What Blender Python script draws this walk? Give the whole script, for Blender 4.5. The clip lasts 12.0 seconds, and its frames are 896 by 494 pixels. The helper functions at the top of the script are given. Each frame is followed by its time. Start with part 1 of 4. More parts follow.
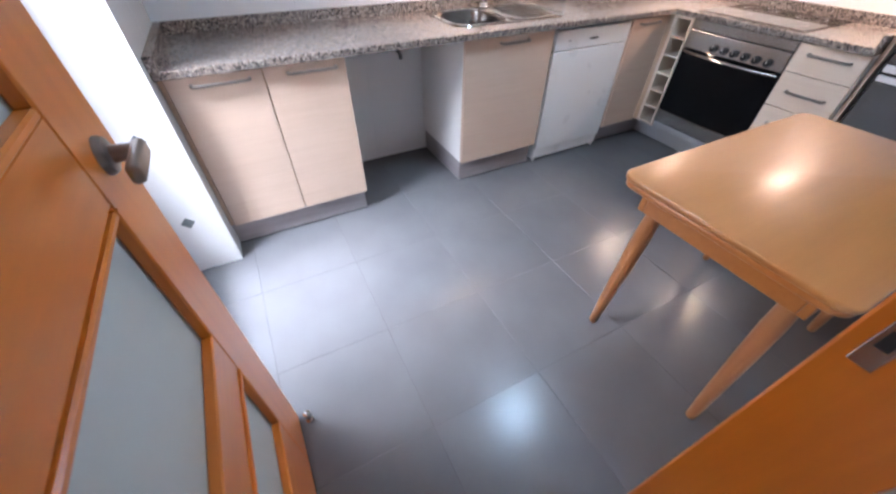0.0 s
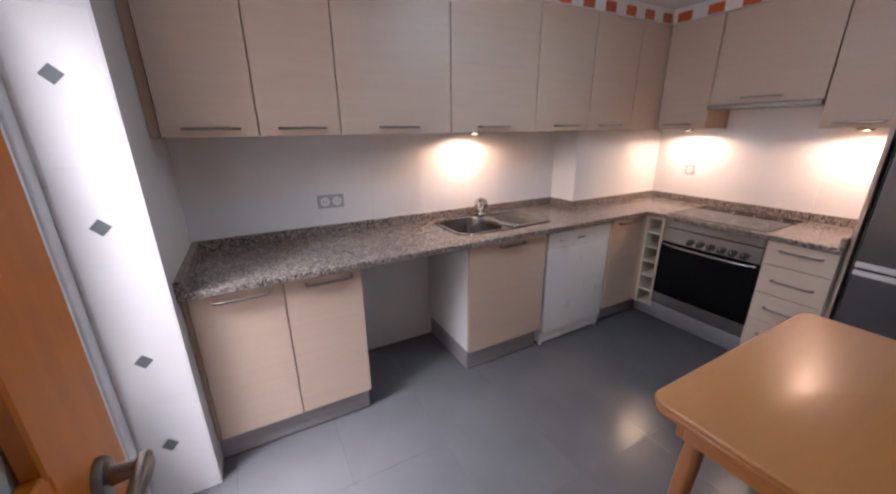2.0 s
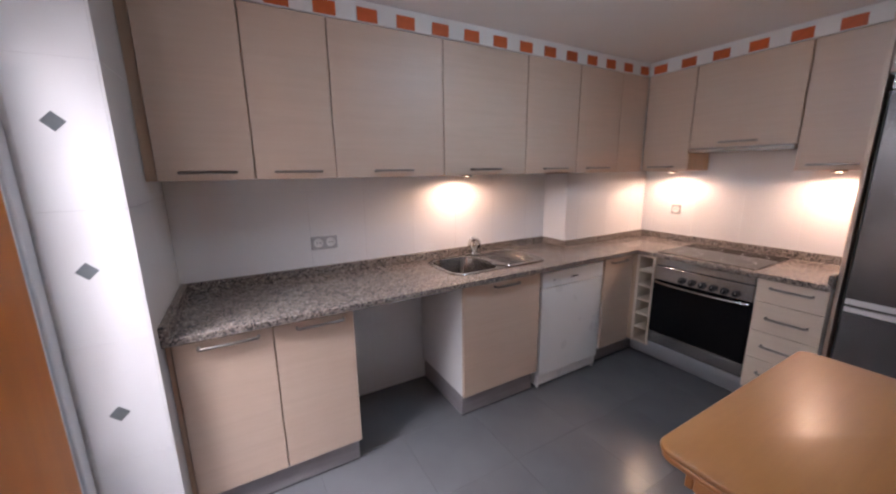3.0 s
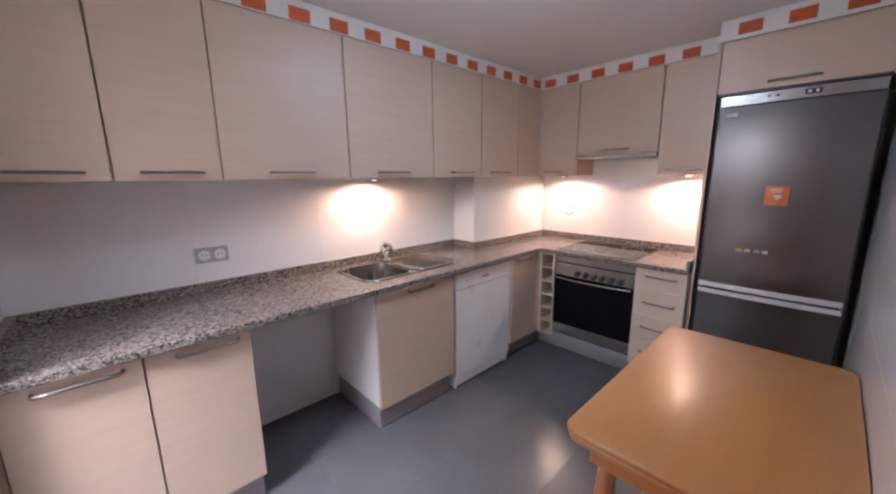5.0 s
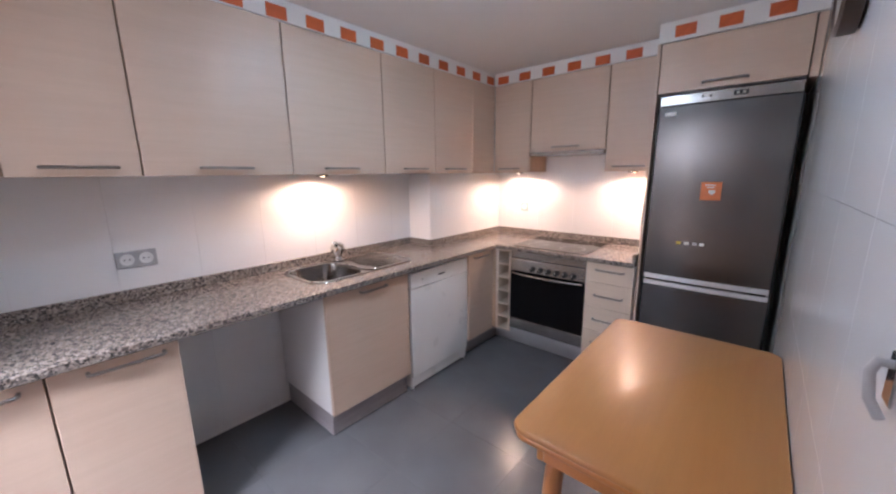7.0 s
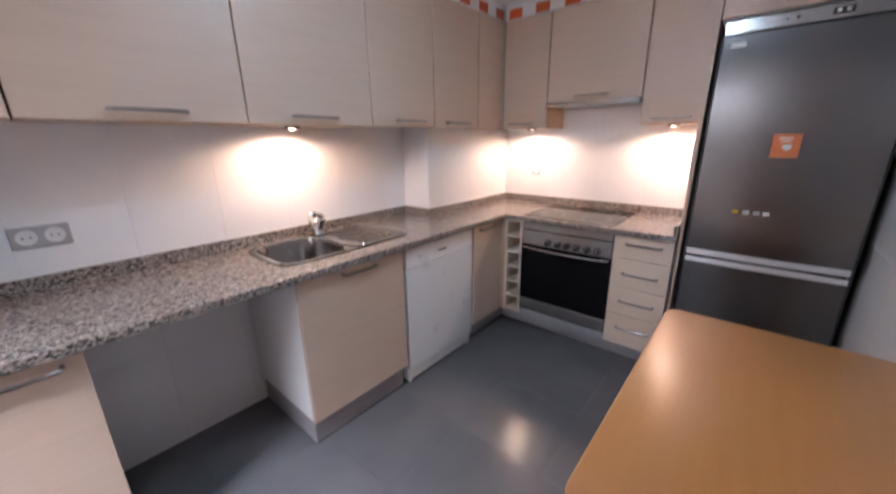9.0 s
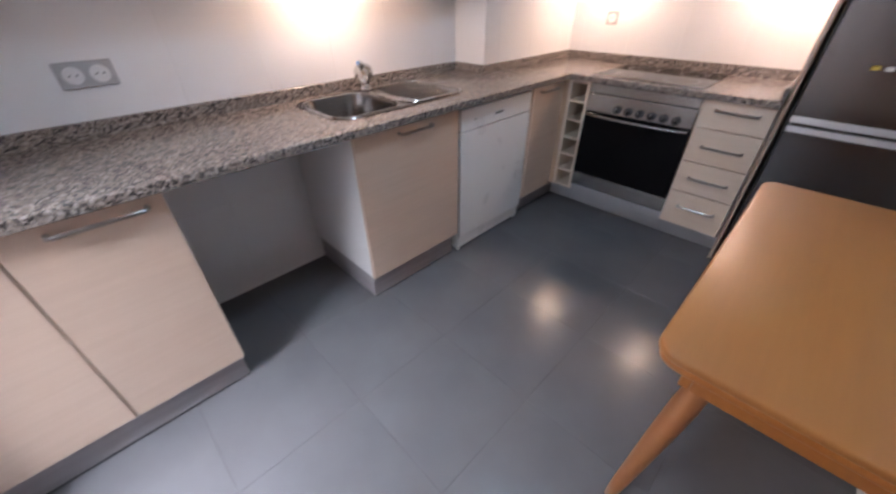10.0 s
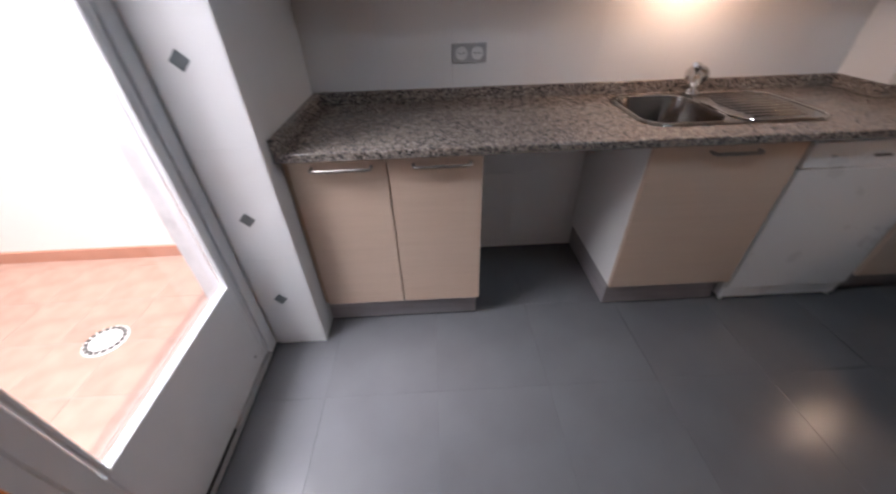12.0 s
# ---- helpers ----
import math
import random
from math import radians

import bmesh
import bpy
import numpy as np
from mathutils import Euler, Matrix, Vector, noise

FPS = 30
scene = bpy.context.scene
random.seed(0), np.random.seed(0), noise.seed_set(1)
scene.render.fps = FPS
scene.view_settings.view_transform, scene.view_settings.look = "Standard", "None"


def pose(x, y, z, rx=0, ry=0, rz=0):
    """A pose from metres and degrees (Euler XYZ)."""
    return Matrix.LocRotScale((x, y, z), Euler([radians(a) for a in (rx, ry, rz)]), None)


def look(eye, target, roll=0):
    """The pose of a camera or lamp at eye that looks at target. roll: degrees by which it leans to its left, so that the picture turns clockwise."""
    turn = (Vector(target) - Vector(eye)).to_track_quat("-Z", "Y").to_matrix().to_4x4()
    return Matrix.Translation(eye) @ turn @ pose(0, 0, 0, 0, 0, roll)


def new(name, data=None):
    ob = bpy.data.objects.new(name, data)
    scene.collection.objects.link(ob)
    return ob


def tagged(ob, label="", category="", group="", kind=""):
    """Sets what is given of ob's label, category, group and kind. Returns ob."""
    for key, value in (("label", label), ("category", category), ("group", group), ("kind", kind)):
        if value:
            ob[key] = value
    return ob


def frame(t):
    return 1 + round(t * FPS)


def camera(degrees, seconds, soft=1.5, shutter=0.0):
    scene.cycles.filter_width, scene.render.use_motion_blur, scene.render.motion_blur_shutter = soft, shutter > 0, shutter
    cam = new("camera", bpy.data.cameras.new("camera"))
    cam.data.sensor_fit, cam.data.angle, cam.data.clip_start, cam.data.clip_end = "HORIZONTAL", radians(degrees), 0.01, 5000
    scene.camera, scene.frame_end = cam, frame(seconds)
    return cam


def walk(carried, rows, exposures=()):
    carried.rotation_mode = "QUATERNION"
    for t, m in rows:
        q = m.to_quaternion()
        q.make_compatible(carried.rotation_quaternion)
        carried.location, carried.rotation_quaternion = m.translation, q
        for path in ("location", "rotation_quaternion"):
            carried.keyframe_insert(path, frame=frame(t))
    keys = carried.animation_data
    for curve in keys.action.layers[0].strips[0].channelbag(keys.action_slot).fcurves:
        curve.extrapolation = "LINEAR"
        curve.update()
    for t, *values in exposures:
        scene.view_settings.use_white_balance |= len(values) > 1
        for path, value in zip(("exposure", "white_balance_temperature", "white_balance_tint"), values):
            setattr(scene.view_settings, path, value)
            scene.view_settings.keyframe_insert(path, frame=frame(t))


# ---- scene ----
cam = camera(102.4, 12.0, soft=2.2, shutter=0.5)
EXPOSURES = [(0, 1.12, 6450, 18), (0.5, 0.88, 6550, 19), (1, 0.65, 6750, 20), (1.5, 0.38, 7000, 22), (2, 0.18, 7150, 25), (3, 0.1, 7200, 27), (5, 0.45, 7000, 26), (6.5, 0.6, 6850, 25), (8.5, 0.62, 6850, 23), (9, 0.5, 6850, 23), (9.5, 0.36, 6800, 22), (10, 0.38, 6800, 21), (10.5, 0.68, 6750, 19), (11.2, 0.65, 6800, 19), (11.5, 0.45, 6950, 20), (12, -0.40, 7250, 22)]
PATH = [
    (0, (-3.198, -2.363, 1.344), (-2.51, -1.073, -0.02), 0.7),
    (0.3, (-3.168, -2.356, 1.349), (-2.476, -0.976, 0.078), -0.5),
    (0.5, (-3.168, -2.31, 1.368), (-2.45, -0.898, 0.146), -0.3),
    (1, (-3.158, -2.245, 1.429), (-2.389, -0.755, 0.338), -0.1),
    (1.5, (-3.17, -2.243, 1.45), (-2.324, -0.627, 0.63), -0.8),
    (2, (-3.188, -2.239, 1.501), (-2.289, -0.564, 0.879), -0.7),
    (2.5, (-3.198, -2.241, 1.488), (-2.274, -0.53, 1.017), -0.8),
    (3, (-3.192, -2.232, 1.507), (-2.228, -0.529, 1.093), -0.8),
    (3.2, (-3.195, -2.232, 1.485), (-2.184, -0.548, 1.106), -0.8),
    (4.8, (-3.162, -2.212, 1.477), (-1.84, -0.759, 1.1), -0.5),
    (5, (-3.156, -2.216, 1.482), (-1.811, -0.785, 1.1), -0.7),
    (5.5, (-3.14, -2.212, 1.466), (-1.733, -0.843, 1.083), -0.5),
    (6, (-3.125, -2.216, 1.458), (-1.671, -0.898, 1.071), -0.5),
    (6.5, (-3.112, -2.222, 1.457), (-1.633, -0.933, 1.067), -0.5),
    (7, (-3.08, -2.232, 1.474), (-1.6, -0.946, 1.077), -0.7),
    (7.2, (-3.076, -2.191, 1.475), (-1.583, -0.921, 1.075), -0.9),
    (8.8, (-2.789, -1.985, 1.425), (-1.324, -0.708, 0.95), -1.0),
    (9, (-2.796, -1.94, 1.407), (-1.337, -0.695, 0.838), -0.8),
    (9.5, (-2.849, -1.845, 1.341), (-1.474, -0.703, 0.443), -0.5),
    (10, (-2.861, -1.807, 1.306), (-1.713, -0.64, 0.157), -0.6),
    (10.5, (-2.888, -1.814, 1.292), (-2.024, -0.51, 0.047), -0.9),
    (11, (-2.923, -1.8, 1.336), (-2.309, -0.394, 0.053), -0.8),
    (11.3, (-2.965, -1.813, 1.328), (-2.475, -0.342, 0.064), -0.2),
    (11.5, (-2.933, -1.827, 1.32), (-2.598, -0.291, 0.084), -1.6),
    (12, (-2.962, -1.813, 1.37), (-2.917, -0.213, 0.171), -1.8),
]
walk(cam, [(t, look(eye, target, roll)) for t, eye, target, roll in PATH], EXPOSURES)

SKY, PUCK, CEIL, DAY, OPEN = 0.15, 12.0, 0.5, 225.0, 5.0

# ---- world, sun, lamps ----
world = bpy.data.worlds.new("sky")
scene.world = world
world.use_nodes = True
wn = world.node_tree
sky = wn.nodes.new("ShaderNodeTexSky")
sky.sky_type = "NISHITA"
sky.sun_disc = False
sky.sun_elevation = radians(62)
sky.sun_rotation = radians(160)
wn.links.new(sky.outputs[0], wn.nodes["Background"].inputs[0])
wn.nodes["Background"].inputs[1].default_value = SKY

sun_data = bpy.data.lights.new("sun", "SUN")
sun_data.energy, sun_data.angle, sun_data.color = 3.3, radians(0.5), (1, 0.95, 0.87)
sun = new("sun", sun_data)
sun.matrix_world = look((0.9, -2.6, 6), (0, 0, 0))


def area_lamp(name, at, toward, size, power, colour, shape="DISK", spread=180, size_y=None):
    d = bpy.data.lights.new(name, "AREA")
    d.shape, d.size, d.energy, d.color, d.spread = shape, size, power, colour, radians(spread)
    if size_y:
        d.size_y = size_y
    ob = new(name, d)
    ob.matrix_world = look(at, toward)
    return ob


WARM = (1.0, 0.745, 0.57)
PUCKS = [(-1.87, -0.16), (-0.17, -0.56), (-0.16, -1.50)]
for px, py in PUCKS:
    puck = bpy.data.lights.new("puck_lamp", "SPOT")
    puck.energy, puck.color, puck.spot_size, puck.spot_blend, puck.shadow_soft_size = PUCK, WARM, radians(175), 0.45, 0.022
    new("puck_lamp", puck).matrix_world = look((px, py, 1.455), (px, py - 0.001, 0))
LAMP_XY = (-1.90, -1.36)
area_lamp("ceiling_lamp_light", (*LAMP_XY, 2.228), (*LAMP_XY, 0), 0.14, CEIL, (0.62, 0.80, 1.0))
# Added unseen panel outside the door opening, standing in for daylight.
area_lamp("door_daylight", (-4.06, -1.02, 1.80), (-3.0, -1.06, 0.55), 0.46, OPEN, (0.80, 0.89, 1.0), "RECTANGLE", 150, 0.46)
# Added unseen panel above the patio, standing in for light from the sky.
area_lamp("patio_sky_panel", (-4.98, -1.22, 3.5), (-2.85, -1.15, 0.3), 1.6, DAY, (0.76, 0.87, 1.0), "RECTANGLE", 150, 0.9)


# ---- materials ----
def material(name, colour, rough=0.5, metal=0.0, dark=0.85, scale=6.0, stretch=(1, 1, 1), bump=0.0, bump_scale=60.0, per_object=0.0, coat=0.0, rough_var=0.03, spec=0.5):
    m = bpy.data.materials.new(name)
    m.use_nodes = True
    t, n = m.node_tree, m.node_tree.nodes
    b = n["Principled BSDF"]
    b.inputs["Metallic"].default_value = metal
    b.inputs["Coat Weight"].default_value = coat
    b.inputs["Specular IOR Level"].default_value = spec
    co = n.new("ShaderNodeTexCoord")
    mp = n.new("ShaderNodeMapping")
    mp.inputs["Scale"].default_value = stretch
    t.links.new(co.outputs["Object"], mp.inputs[0])
    big = n.new("ShaderNodeTexNoise")
    big.inputs["Scale"].default_value = scale
    big.inputs["Detail"].default_value = 6
    t.links.new(mp.outputs[0], big.inputs[0])
    ramp = n.new("ShaderNodeMix")
    ramp.data_type = "RGBA"
    ramp.inputs["A"].default_value = (*[c * dark for c in colour], 1)
    ramp.inputs["B"].default_value = (*colour, 1)
    rng = n.new("ShaderNodeMapRange")
    rng.inputs[1].default_value, rng.inputs[2].default_value = 0.35, 0.65
    t.links.new(big.outputs[0], rng.inputs[0])
    t.links.new(rng.outputs[0], ramp.inputs[0])
    out = ramp.outputs["Result"]
    if per_object:
        info = n.new("ShaderNodeObjectInfo")
        r2 = n.new("ShaderNodeMapRange")
        r2.inputs[3].default_value, r2.inputs[4].default_value = 1 - per_object, 1 + per_object
        t.links.new(info.outputs["Random"], r2.inputs[0])
        mul = n.new("ShaderNodeMix")
        mul.data_type, mul.blend_type = "RGBA", "MULTIPLY"
        mul.inputs[0].default_value = 1
        t.links.new(out, mul.inputs["A"])
        t.links.new(r2.outputs[0], mul.inputs["B"])
        out = mul.outputs["Result"]
    t.links.new(out, b.inputs["Base Color"])
    rr = n.new("ShaderNodeMapRange")
    rr.inputs[3].default_value, rr.inputs[4].default_value = max(rough - rough_var, 0.02), min(rough + rough_var, 1)
    t.links.new(big.outputs[0], rr.inputs[0])
    t.links.new(rr.outputs[0], b.inputs["Roughness"])
    if bump:
        fine = n.new("ShaderNodeTexNoise")
        fine.inputs["Scale"].default_value = bump_scale
        fine.inputs["Detail"].default_value = 4
        t.links.new(mp.outputs[0], fine.inputs[0])
        bp = n.new("ShaderNodeBump")
        bp.inputs["Strength"].default_value = bump
        bp.inputs["Distance"].default_value = 0.002
        t.links.new(fine.outputs[0], bp.inputs["Height"])
        t.links.new(bp.outputs[0], b.inputs["Normal"])
    return m


def granite_material():
    m = bpy.data.materials.new("granite")
    m.use_nodes = True
    t, n = m.node_tree, m.node_tree.nodes
    b = n["Principled BSDF"]
    co = n.new("ShaderNodeTexCoord")
    v = n.new("ShaderNodeTexVoronoi")
    v.inputs["Scale"].default_value = 160
    no = n.new("ShaderNodeTexNoise")
    no.inputs["Scale"].default_value = 75
    no.inputs["Detail"].default_value = 5
    t.links.new(co.outputs["Object"], v.inputs[0])
    t.links.new(co.outputs["Object"], no.inputs[0])
    add = n.new("ShaderNodeMath")
    add.operation = "MULTIPLY_ADD"
    sep = n.new("ShaderNodeSeparateColor")
    t.links.new(v.outputs["Color"], sep.inputs[0])
    t.links.new(no.outputs[0], add.inputs[0])
    add.inputs[1].default_value = 0.9
    t.links.new(sep.outputs[0], add.inputs[2])
    sub = n.new("ShaderNodeMath")
    sub.operation = "SUBTRACT"
    t.links.new(add.outputs[0], sub.inputs[0])
    sub.inputs[1].default_value = 0.45
    ramp = n.new("ShaderNodeValToRGB")
    ramp.color_ramp.interpolation = "CONSTANT"
    e = ramp.color_ramp.elements
    e[0].position, e[0].color = 0.0, (0.045, 0.041, 0.038, 1)
    e[1].position, e[1].color = 0.15, (0.102, 0.092, 0.085, 1)
    for p, c in ((0.34, (0.205, 0.170, 0.148, 1)), (0.56, (0.285, 0.238, 0.208, 1)), (0.86, (0.39, 0.345, 0.315, 1))):
        el = e.new(p)
        el.color = c
    t.links.new(sub.outputs[0], ramp.inputs[0])
    t.links.new(ramp.outputs[0], b.inputs["Base Color"])
    b.inputs["Roughness"].default_value = 0.2
    return m


def wood_material(name, light, deep, along, rough=0.35, scale=3.0, coat=0.0):
    """Fine grain that runs along one axis of the thing."""
    m = bpy.data.materials.new(name)
    m.use_nodes = True
    t, n = m.node_tree, m.node_tree.nodes
    b = n["Principled BSDF"]
    co = n.new("ShaderNodeTexCoord")
    info = n.new("ShaderNodeObjectInfo")
    shift = n.new("ShaderNodeVectorMath")
    shift.operation = "ADD"
    mp = n.new("ShaderNodeMapping")
    mp.inputs["Scale"].default_value = [1.0 if a == along else 14.0 for a in "xyz"]
    t.links.new(co.outputs["Object"], shift.inputs[0])
    t.links.new(info.outputs["Random"], shift.inputs[1])
    t.links.new(shift.outputs[0], mp.inputs[0])
    no = n.new("ShaderNodeTexNoise")
    no.inputs["Scale"].default_value = scale
    no.inputs["Detail"].default_value = 8
    no.inputs["Roughness"].default_value = 0.62
    t.links.new(mp.outputs[0], no.inputs[0])
    soft = n.new("ShaderNodeTexNoise")
    soft.inputs["Scale"].default_value = 1.6
    t.links.new(shift.outputs[0], soft.inputs[0])
    mixv = n.new("ShaderNodeMath")
    mixv.operation = "MULTIPLY_ADD"
    mixv.inputs[1].default_value = 0.45
    t.links.new(soft.outputs[0], mixv.inputs[0])
    t.links.new(no.outputs[0], mixv.inputs[2])
    rng = n.new("ShaderNodeMapRange")
    rng.inputs[1].default_value, rng.inputs[2].default_value = 0.48, 0.95
    t.links.new(mixv.outputs[0], rng.inputs[0])
    mx = n.new("ShaderNodeMix")
    mx.data_type = "RGBA"
    mx.inputs["A"].default_value, mx.inputs["B"].default_value = (*deep, 1), (*light, 1)
    t.links.new(rng.outputs[0], mx.inputs[0])
    t.links.new(mx.outputs["Result"], b.inputs["Base Color"])
    b.inputs["Roughness"].default_value = rough
    b.inputs["Coat Weight"].default_value = coat
    b.inputs["Coat Roughness"].default_value = 0.22
    bp = n.new("ShaderNodeBump")
    bp.inputs["Strength"].default_value = 0.08
    bp.inputs["Distance"].default_value = 0.001
    t.links.new(no.outputs[0], bp.inputs["Height"])
    t.links.new(bp.outputs[0], b.inputs["Normal"])
    return m


def glow_material(name, colour, strength):
    m = bpy.data.materials.new(name)
    m.use_nodes = True
    b = m.node_tree.nodes["Principled BSDF"]
    b.inputs["Emission Color"].default_value = (*colour, 1)
    b.inputs["Emission Strength"].default_value = strength
    b.inputs["Base Color"].default_value = (0.9, 0.9, 0.9, 1)
    return m


def glass_material(name, colour, rough):
    m = bpy.data.materials.new(name)
    m.use_nodes = True
    b = m.node_tree.nodes["Principled BSDF"]
    b.inputs["Base Color"].default_value = (*colour, 1)
    b.inputs["Roughness"].default_value = rough
    b.inputs["Transmission Weight"].default_value = 1
    b.inputs["IOR"].default_value = 1.45
    return m


WHITE_WALL = material("white_plaster", (0.80, 0.79, 0.77), 0.8, dark=0.96, scale=3, bump=0.15)
CEILING = material("ceiling_paint", (0.78, 0.77, 0.76), 0.85, dark=0.97, scale=2, bump=0.1)
GLAZE = material("white_glazed_tile", (0.80, 0.80, 0.80), 0.07, dark=0.98, scale=2.5, bump=0.04, bump_scale=7, per_object=0.01, rough_var=0.03)
GROUT = material("pale_grout", (0.76, 0.75, 0.74), 0.9, dark=0.9, scale=20)
FLOOR_TILE = material("grey_porcelain", (0.138, 0.138, 0.146), 0.235, dark=0.90, scale=4, bump=0.08, bump_scale=150, per_object=0.012, rough_var=0.03, spec=0.45)
FLOOR_GROUT = material("grey_grout", (0.13, 0.133, 0.14), 0.9, dark=0.8, scale=30)
GREY_DIAMOND = material("grey_insert", (0.13, 0.15, 0.16), 0.3, scale=30)
LAMINATE = wood_material("pale_maple_laminate", (0.62, 0.463, 0.36), (0.575, 0.423, 0.326), "x", 0.42)
LAMINATE_Y = wood_material("pale_maple_laminate_side_wall", (0.62, 0.463, 0.36), (0.575, 0.423, 0.326), "y", 0.42)
# Darker copy of the maple; puts shade into door gaps and set-back fillers.
LAMINATE_EDGE_SHADE = wood_material("maple_edge_and_shade", (0.52, 0.36, 0.25), (0.42, 0.28, 0.19), "z", 0.45)
# Same maple made lighter; the halogen light is put into the colour.
LAMINATE_LAMPLIT = wood_material("lamplit_maple_laminate", (0.70, 0.58, 0.47), (0.65, 0.53, 0.43), "y", 0.42)
WHITE_BOARD = material("white_melamine", (0.80, 0.79, 0.78), 0.4, dark=0.97, scale=5)
PLINTH = material("grey_brushed_plinth", (0.33, 0.305, 0.315), 0.45, metal=0.1, dark=0.85, scale=5, stretch=(1, 1, 8))
PLINTH_BLUE = material("silver_brushed_plinth", (0.42, 0.43, 0.46), 0.4, metal=0.3, dark=0.95, scale=5, stretch=(1, 1, 8))
GRANITE = granite_material()
STEEL = material("brushed_steel", (0.43, 0.42, 0.41), 0.25, metal=1, dark=0.98, scale=8, stretch=(1, 1, 8), rough_var=0.01)
SINK_STEEL = material("sink_steel", (0.27, 0.25, 0.235), 0.22, metal=1, dark=0.88, scale=14, rough_var=0.06)
CHROME = material("chrome", (0.60, 0.59, 0.58), 0.08, metal=1, dark=0.95, scale=20, rough_var=0.03)
HANDLE = material("satin_nickel_handle", (0.33, 0.305, 0.285), 0.3, metal=1, dark=0.85, scale=30)
FRIDGE = material("dark_graphite_steel", (0.165, 0.166, 0.168), 0.25, metal=0.95, dark=0.92, scale=3, stretch=(1, 1, 0.2), bump=0.04, bump_scale=200)
ft = FRIDGE.node_tree.nodes.new("ShaderNodeTangent")
ft.direction_type, ft.axis = "RADIAL", "Z"
FRIDGE.node_tree.nodes["Principled BSDF"].inputs["Anisotropic"].default_value = 0.6
FRIDGE.node_tree.links.new(ft.outputs[0], FRIDGE.node_tree.nodes["Principled BSDF"].inputs["Tangent"])
BAND = material("silver_band", (0.72, 0.72, 0.73), 0.35, metal=0.4, dark=0.95, scale=10)
DARK_GREY = material("dark_grey_enamel", (0.09, 0.09, 0.095), 0.4, dark=0.9, scale=6)
BLACK = material("black_plastic", (0.016, 0.016, 0.017), 0.4, dark=0.8, scale=20)
BLACK_GLASS = material("black_glass", (0.006, 0.006, 0.007), 0.05, dark=0.9, scale=4, rough_var=0.02, spec=0.12)
HOB_GLASS = material("ceramic_hob_glass", (0.02, 0.016, 0.014), 0.05, dark=0.8, scale=4, rough_var=0.02, spec=0.22)
WHITE_ENAMEL = material("white_enamel", (0.78, 0.78, 0.77), 0.28, dark=0.99, scale=4)
GREY_PLASTIC = material("grey_plastic", (0.42, 0.42, 0.43), 0.4, dark=0.92, scale=12)
WHITE_PLASTIC = material("white_plastic", (0.75, 0.75, 0.74), 0.35, dark=0.96, scale=12)
WHITE_LACQUER = material("white_lacquered_frame", (0.76, 0.77, 0.78), 0.35, dark=0.96, scale=6)
TABLE_WOOD = wood_material("honey_beech", (0.45, 0.190, 0.056), (0.41, 0.168, 0.048), "x", 0.37, coat=0.22)
TABLE_EDGE = wood_material("honey_beech_edge", (0.47, 0.172, 0.040), (0.40, 0.140, 0.032), "x", 0.3, coat=0.3)
LEG_WOOD = wood_material("honey_beech_leg", (0.46, 0.185, 0.06), (0.38, 0.14, 0.045), "z", 0.32, coat=0.3)
DOOR_WOOD = wood_material("orange_varnished_door", (0.72, 0.205, 0.018), (0.62, 0.168, 0.014), "z", 0.33, coat=0.25)
DOOR_WOOD_H = wood_material("orange_varnished_rail", (0.72, 0.205, 0.018), (0.62, 0.168, 0.014), "x", 0.33, coat=0.25)
ORANGE = material("orange_glazed_tile", (0.62, 0.115, 0.025), 0.35, dark=0.85, scale=25, per_object=0.08)
STICKER = material("orange_sticker", (0.75, 0.19, 0.06), 0.5, dark=0.92, scale=20)
PAPER = material("white_print", (0.75, 0.73, 0.68), 0.6, dark=0.95, scale=20)
YELLOW = material("yellow_print", (0.7, 0.5, 0.08), 0.5, scale=20)
FROSTED = material("frosted_glass", (0.52, 0.57, 0.56), 0.45, dark=0.95, scale=2.5, bump=0.2, bump_scale=220)
CLEAR = glass_material("clear_glass", (1, 1, 1), 0.0)
TERRACOTTA = material("terracotta_paving", (0.50, 0.305, 0.24), 0.7, dark=0.80, scale=9, bump=0.2, per_object=0.03)
TERRACOTTA_JOINT = material("terracotta_mortar", (0.52, 0.345, 0.285), 0.9, dark=0.85, scale=25)
TERRACOTTA_DARK = material("terracotta_skirting", (0.55, 0.27, 0.19), 0.7, dark=0.85, scale=9)
PATIO_WALL = material("patio_render", (0.82, 0.82, 0.80), 0.9, dark=0.95, scale=3, bump=0.3)
DRAIN = material("drain_iron", (0.06, 0.055, 0.05), 0.6, scale=30)
BROWN = material("dark_brown_wood", (0.055, 0.030, 0.022), 0.4, dark=0.7, scale=12)
CLOCK_FACE = material("clock_face", (0.30, 0.27, 0.24), 0.4, dark=0.9, scale=10)
PUCK_GLOW = glow_material("halogen_glow", (1.0, 0.75, 0.5), 14)
LAMP_GLOW = glow_material("cool_lamp_glow", (0.48, 0.76, 1.0), 85)

# ---- building blocks ----
CEIL_Z = 2.305
RIGHT_Y = -2.368
BASE = {}


def thing(name, at, label, category, group="", kind=""):
    ob = new(name)
    ob.location = at
    ob.empty_display_size = 0.05
    BASE[ob] = Vector(at)
    return tagged(ob, label, category, group, kind)


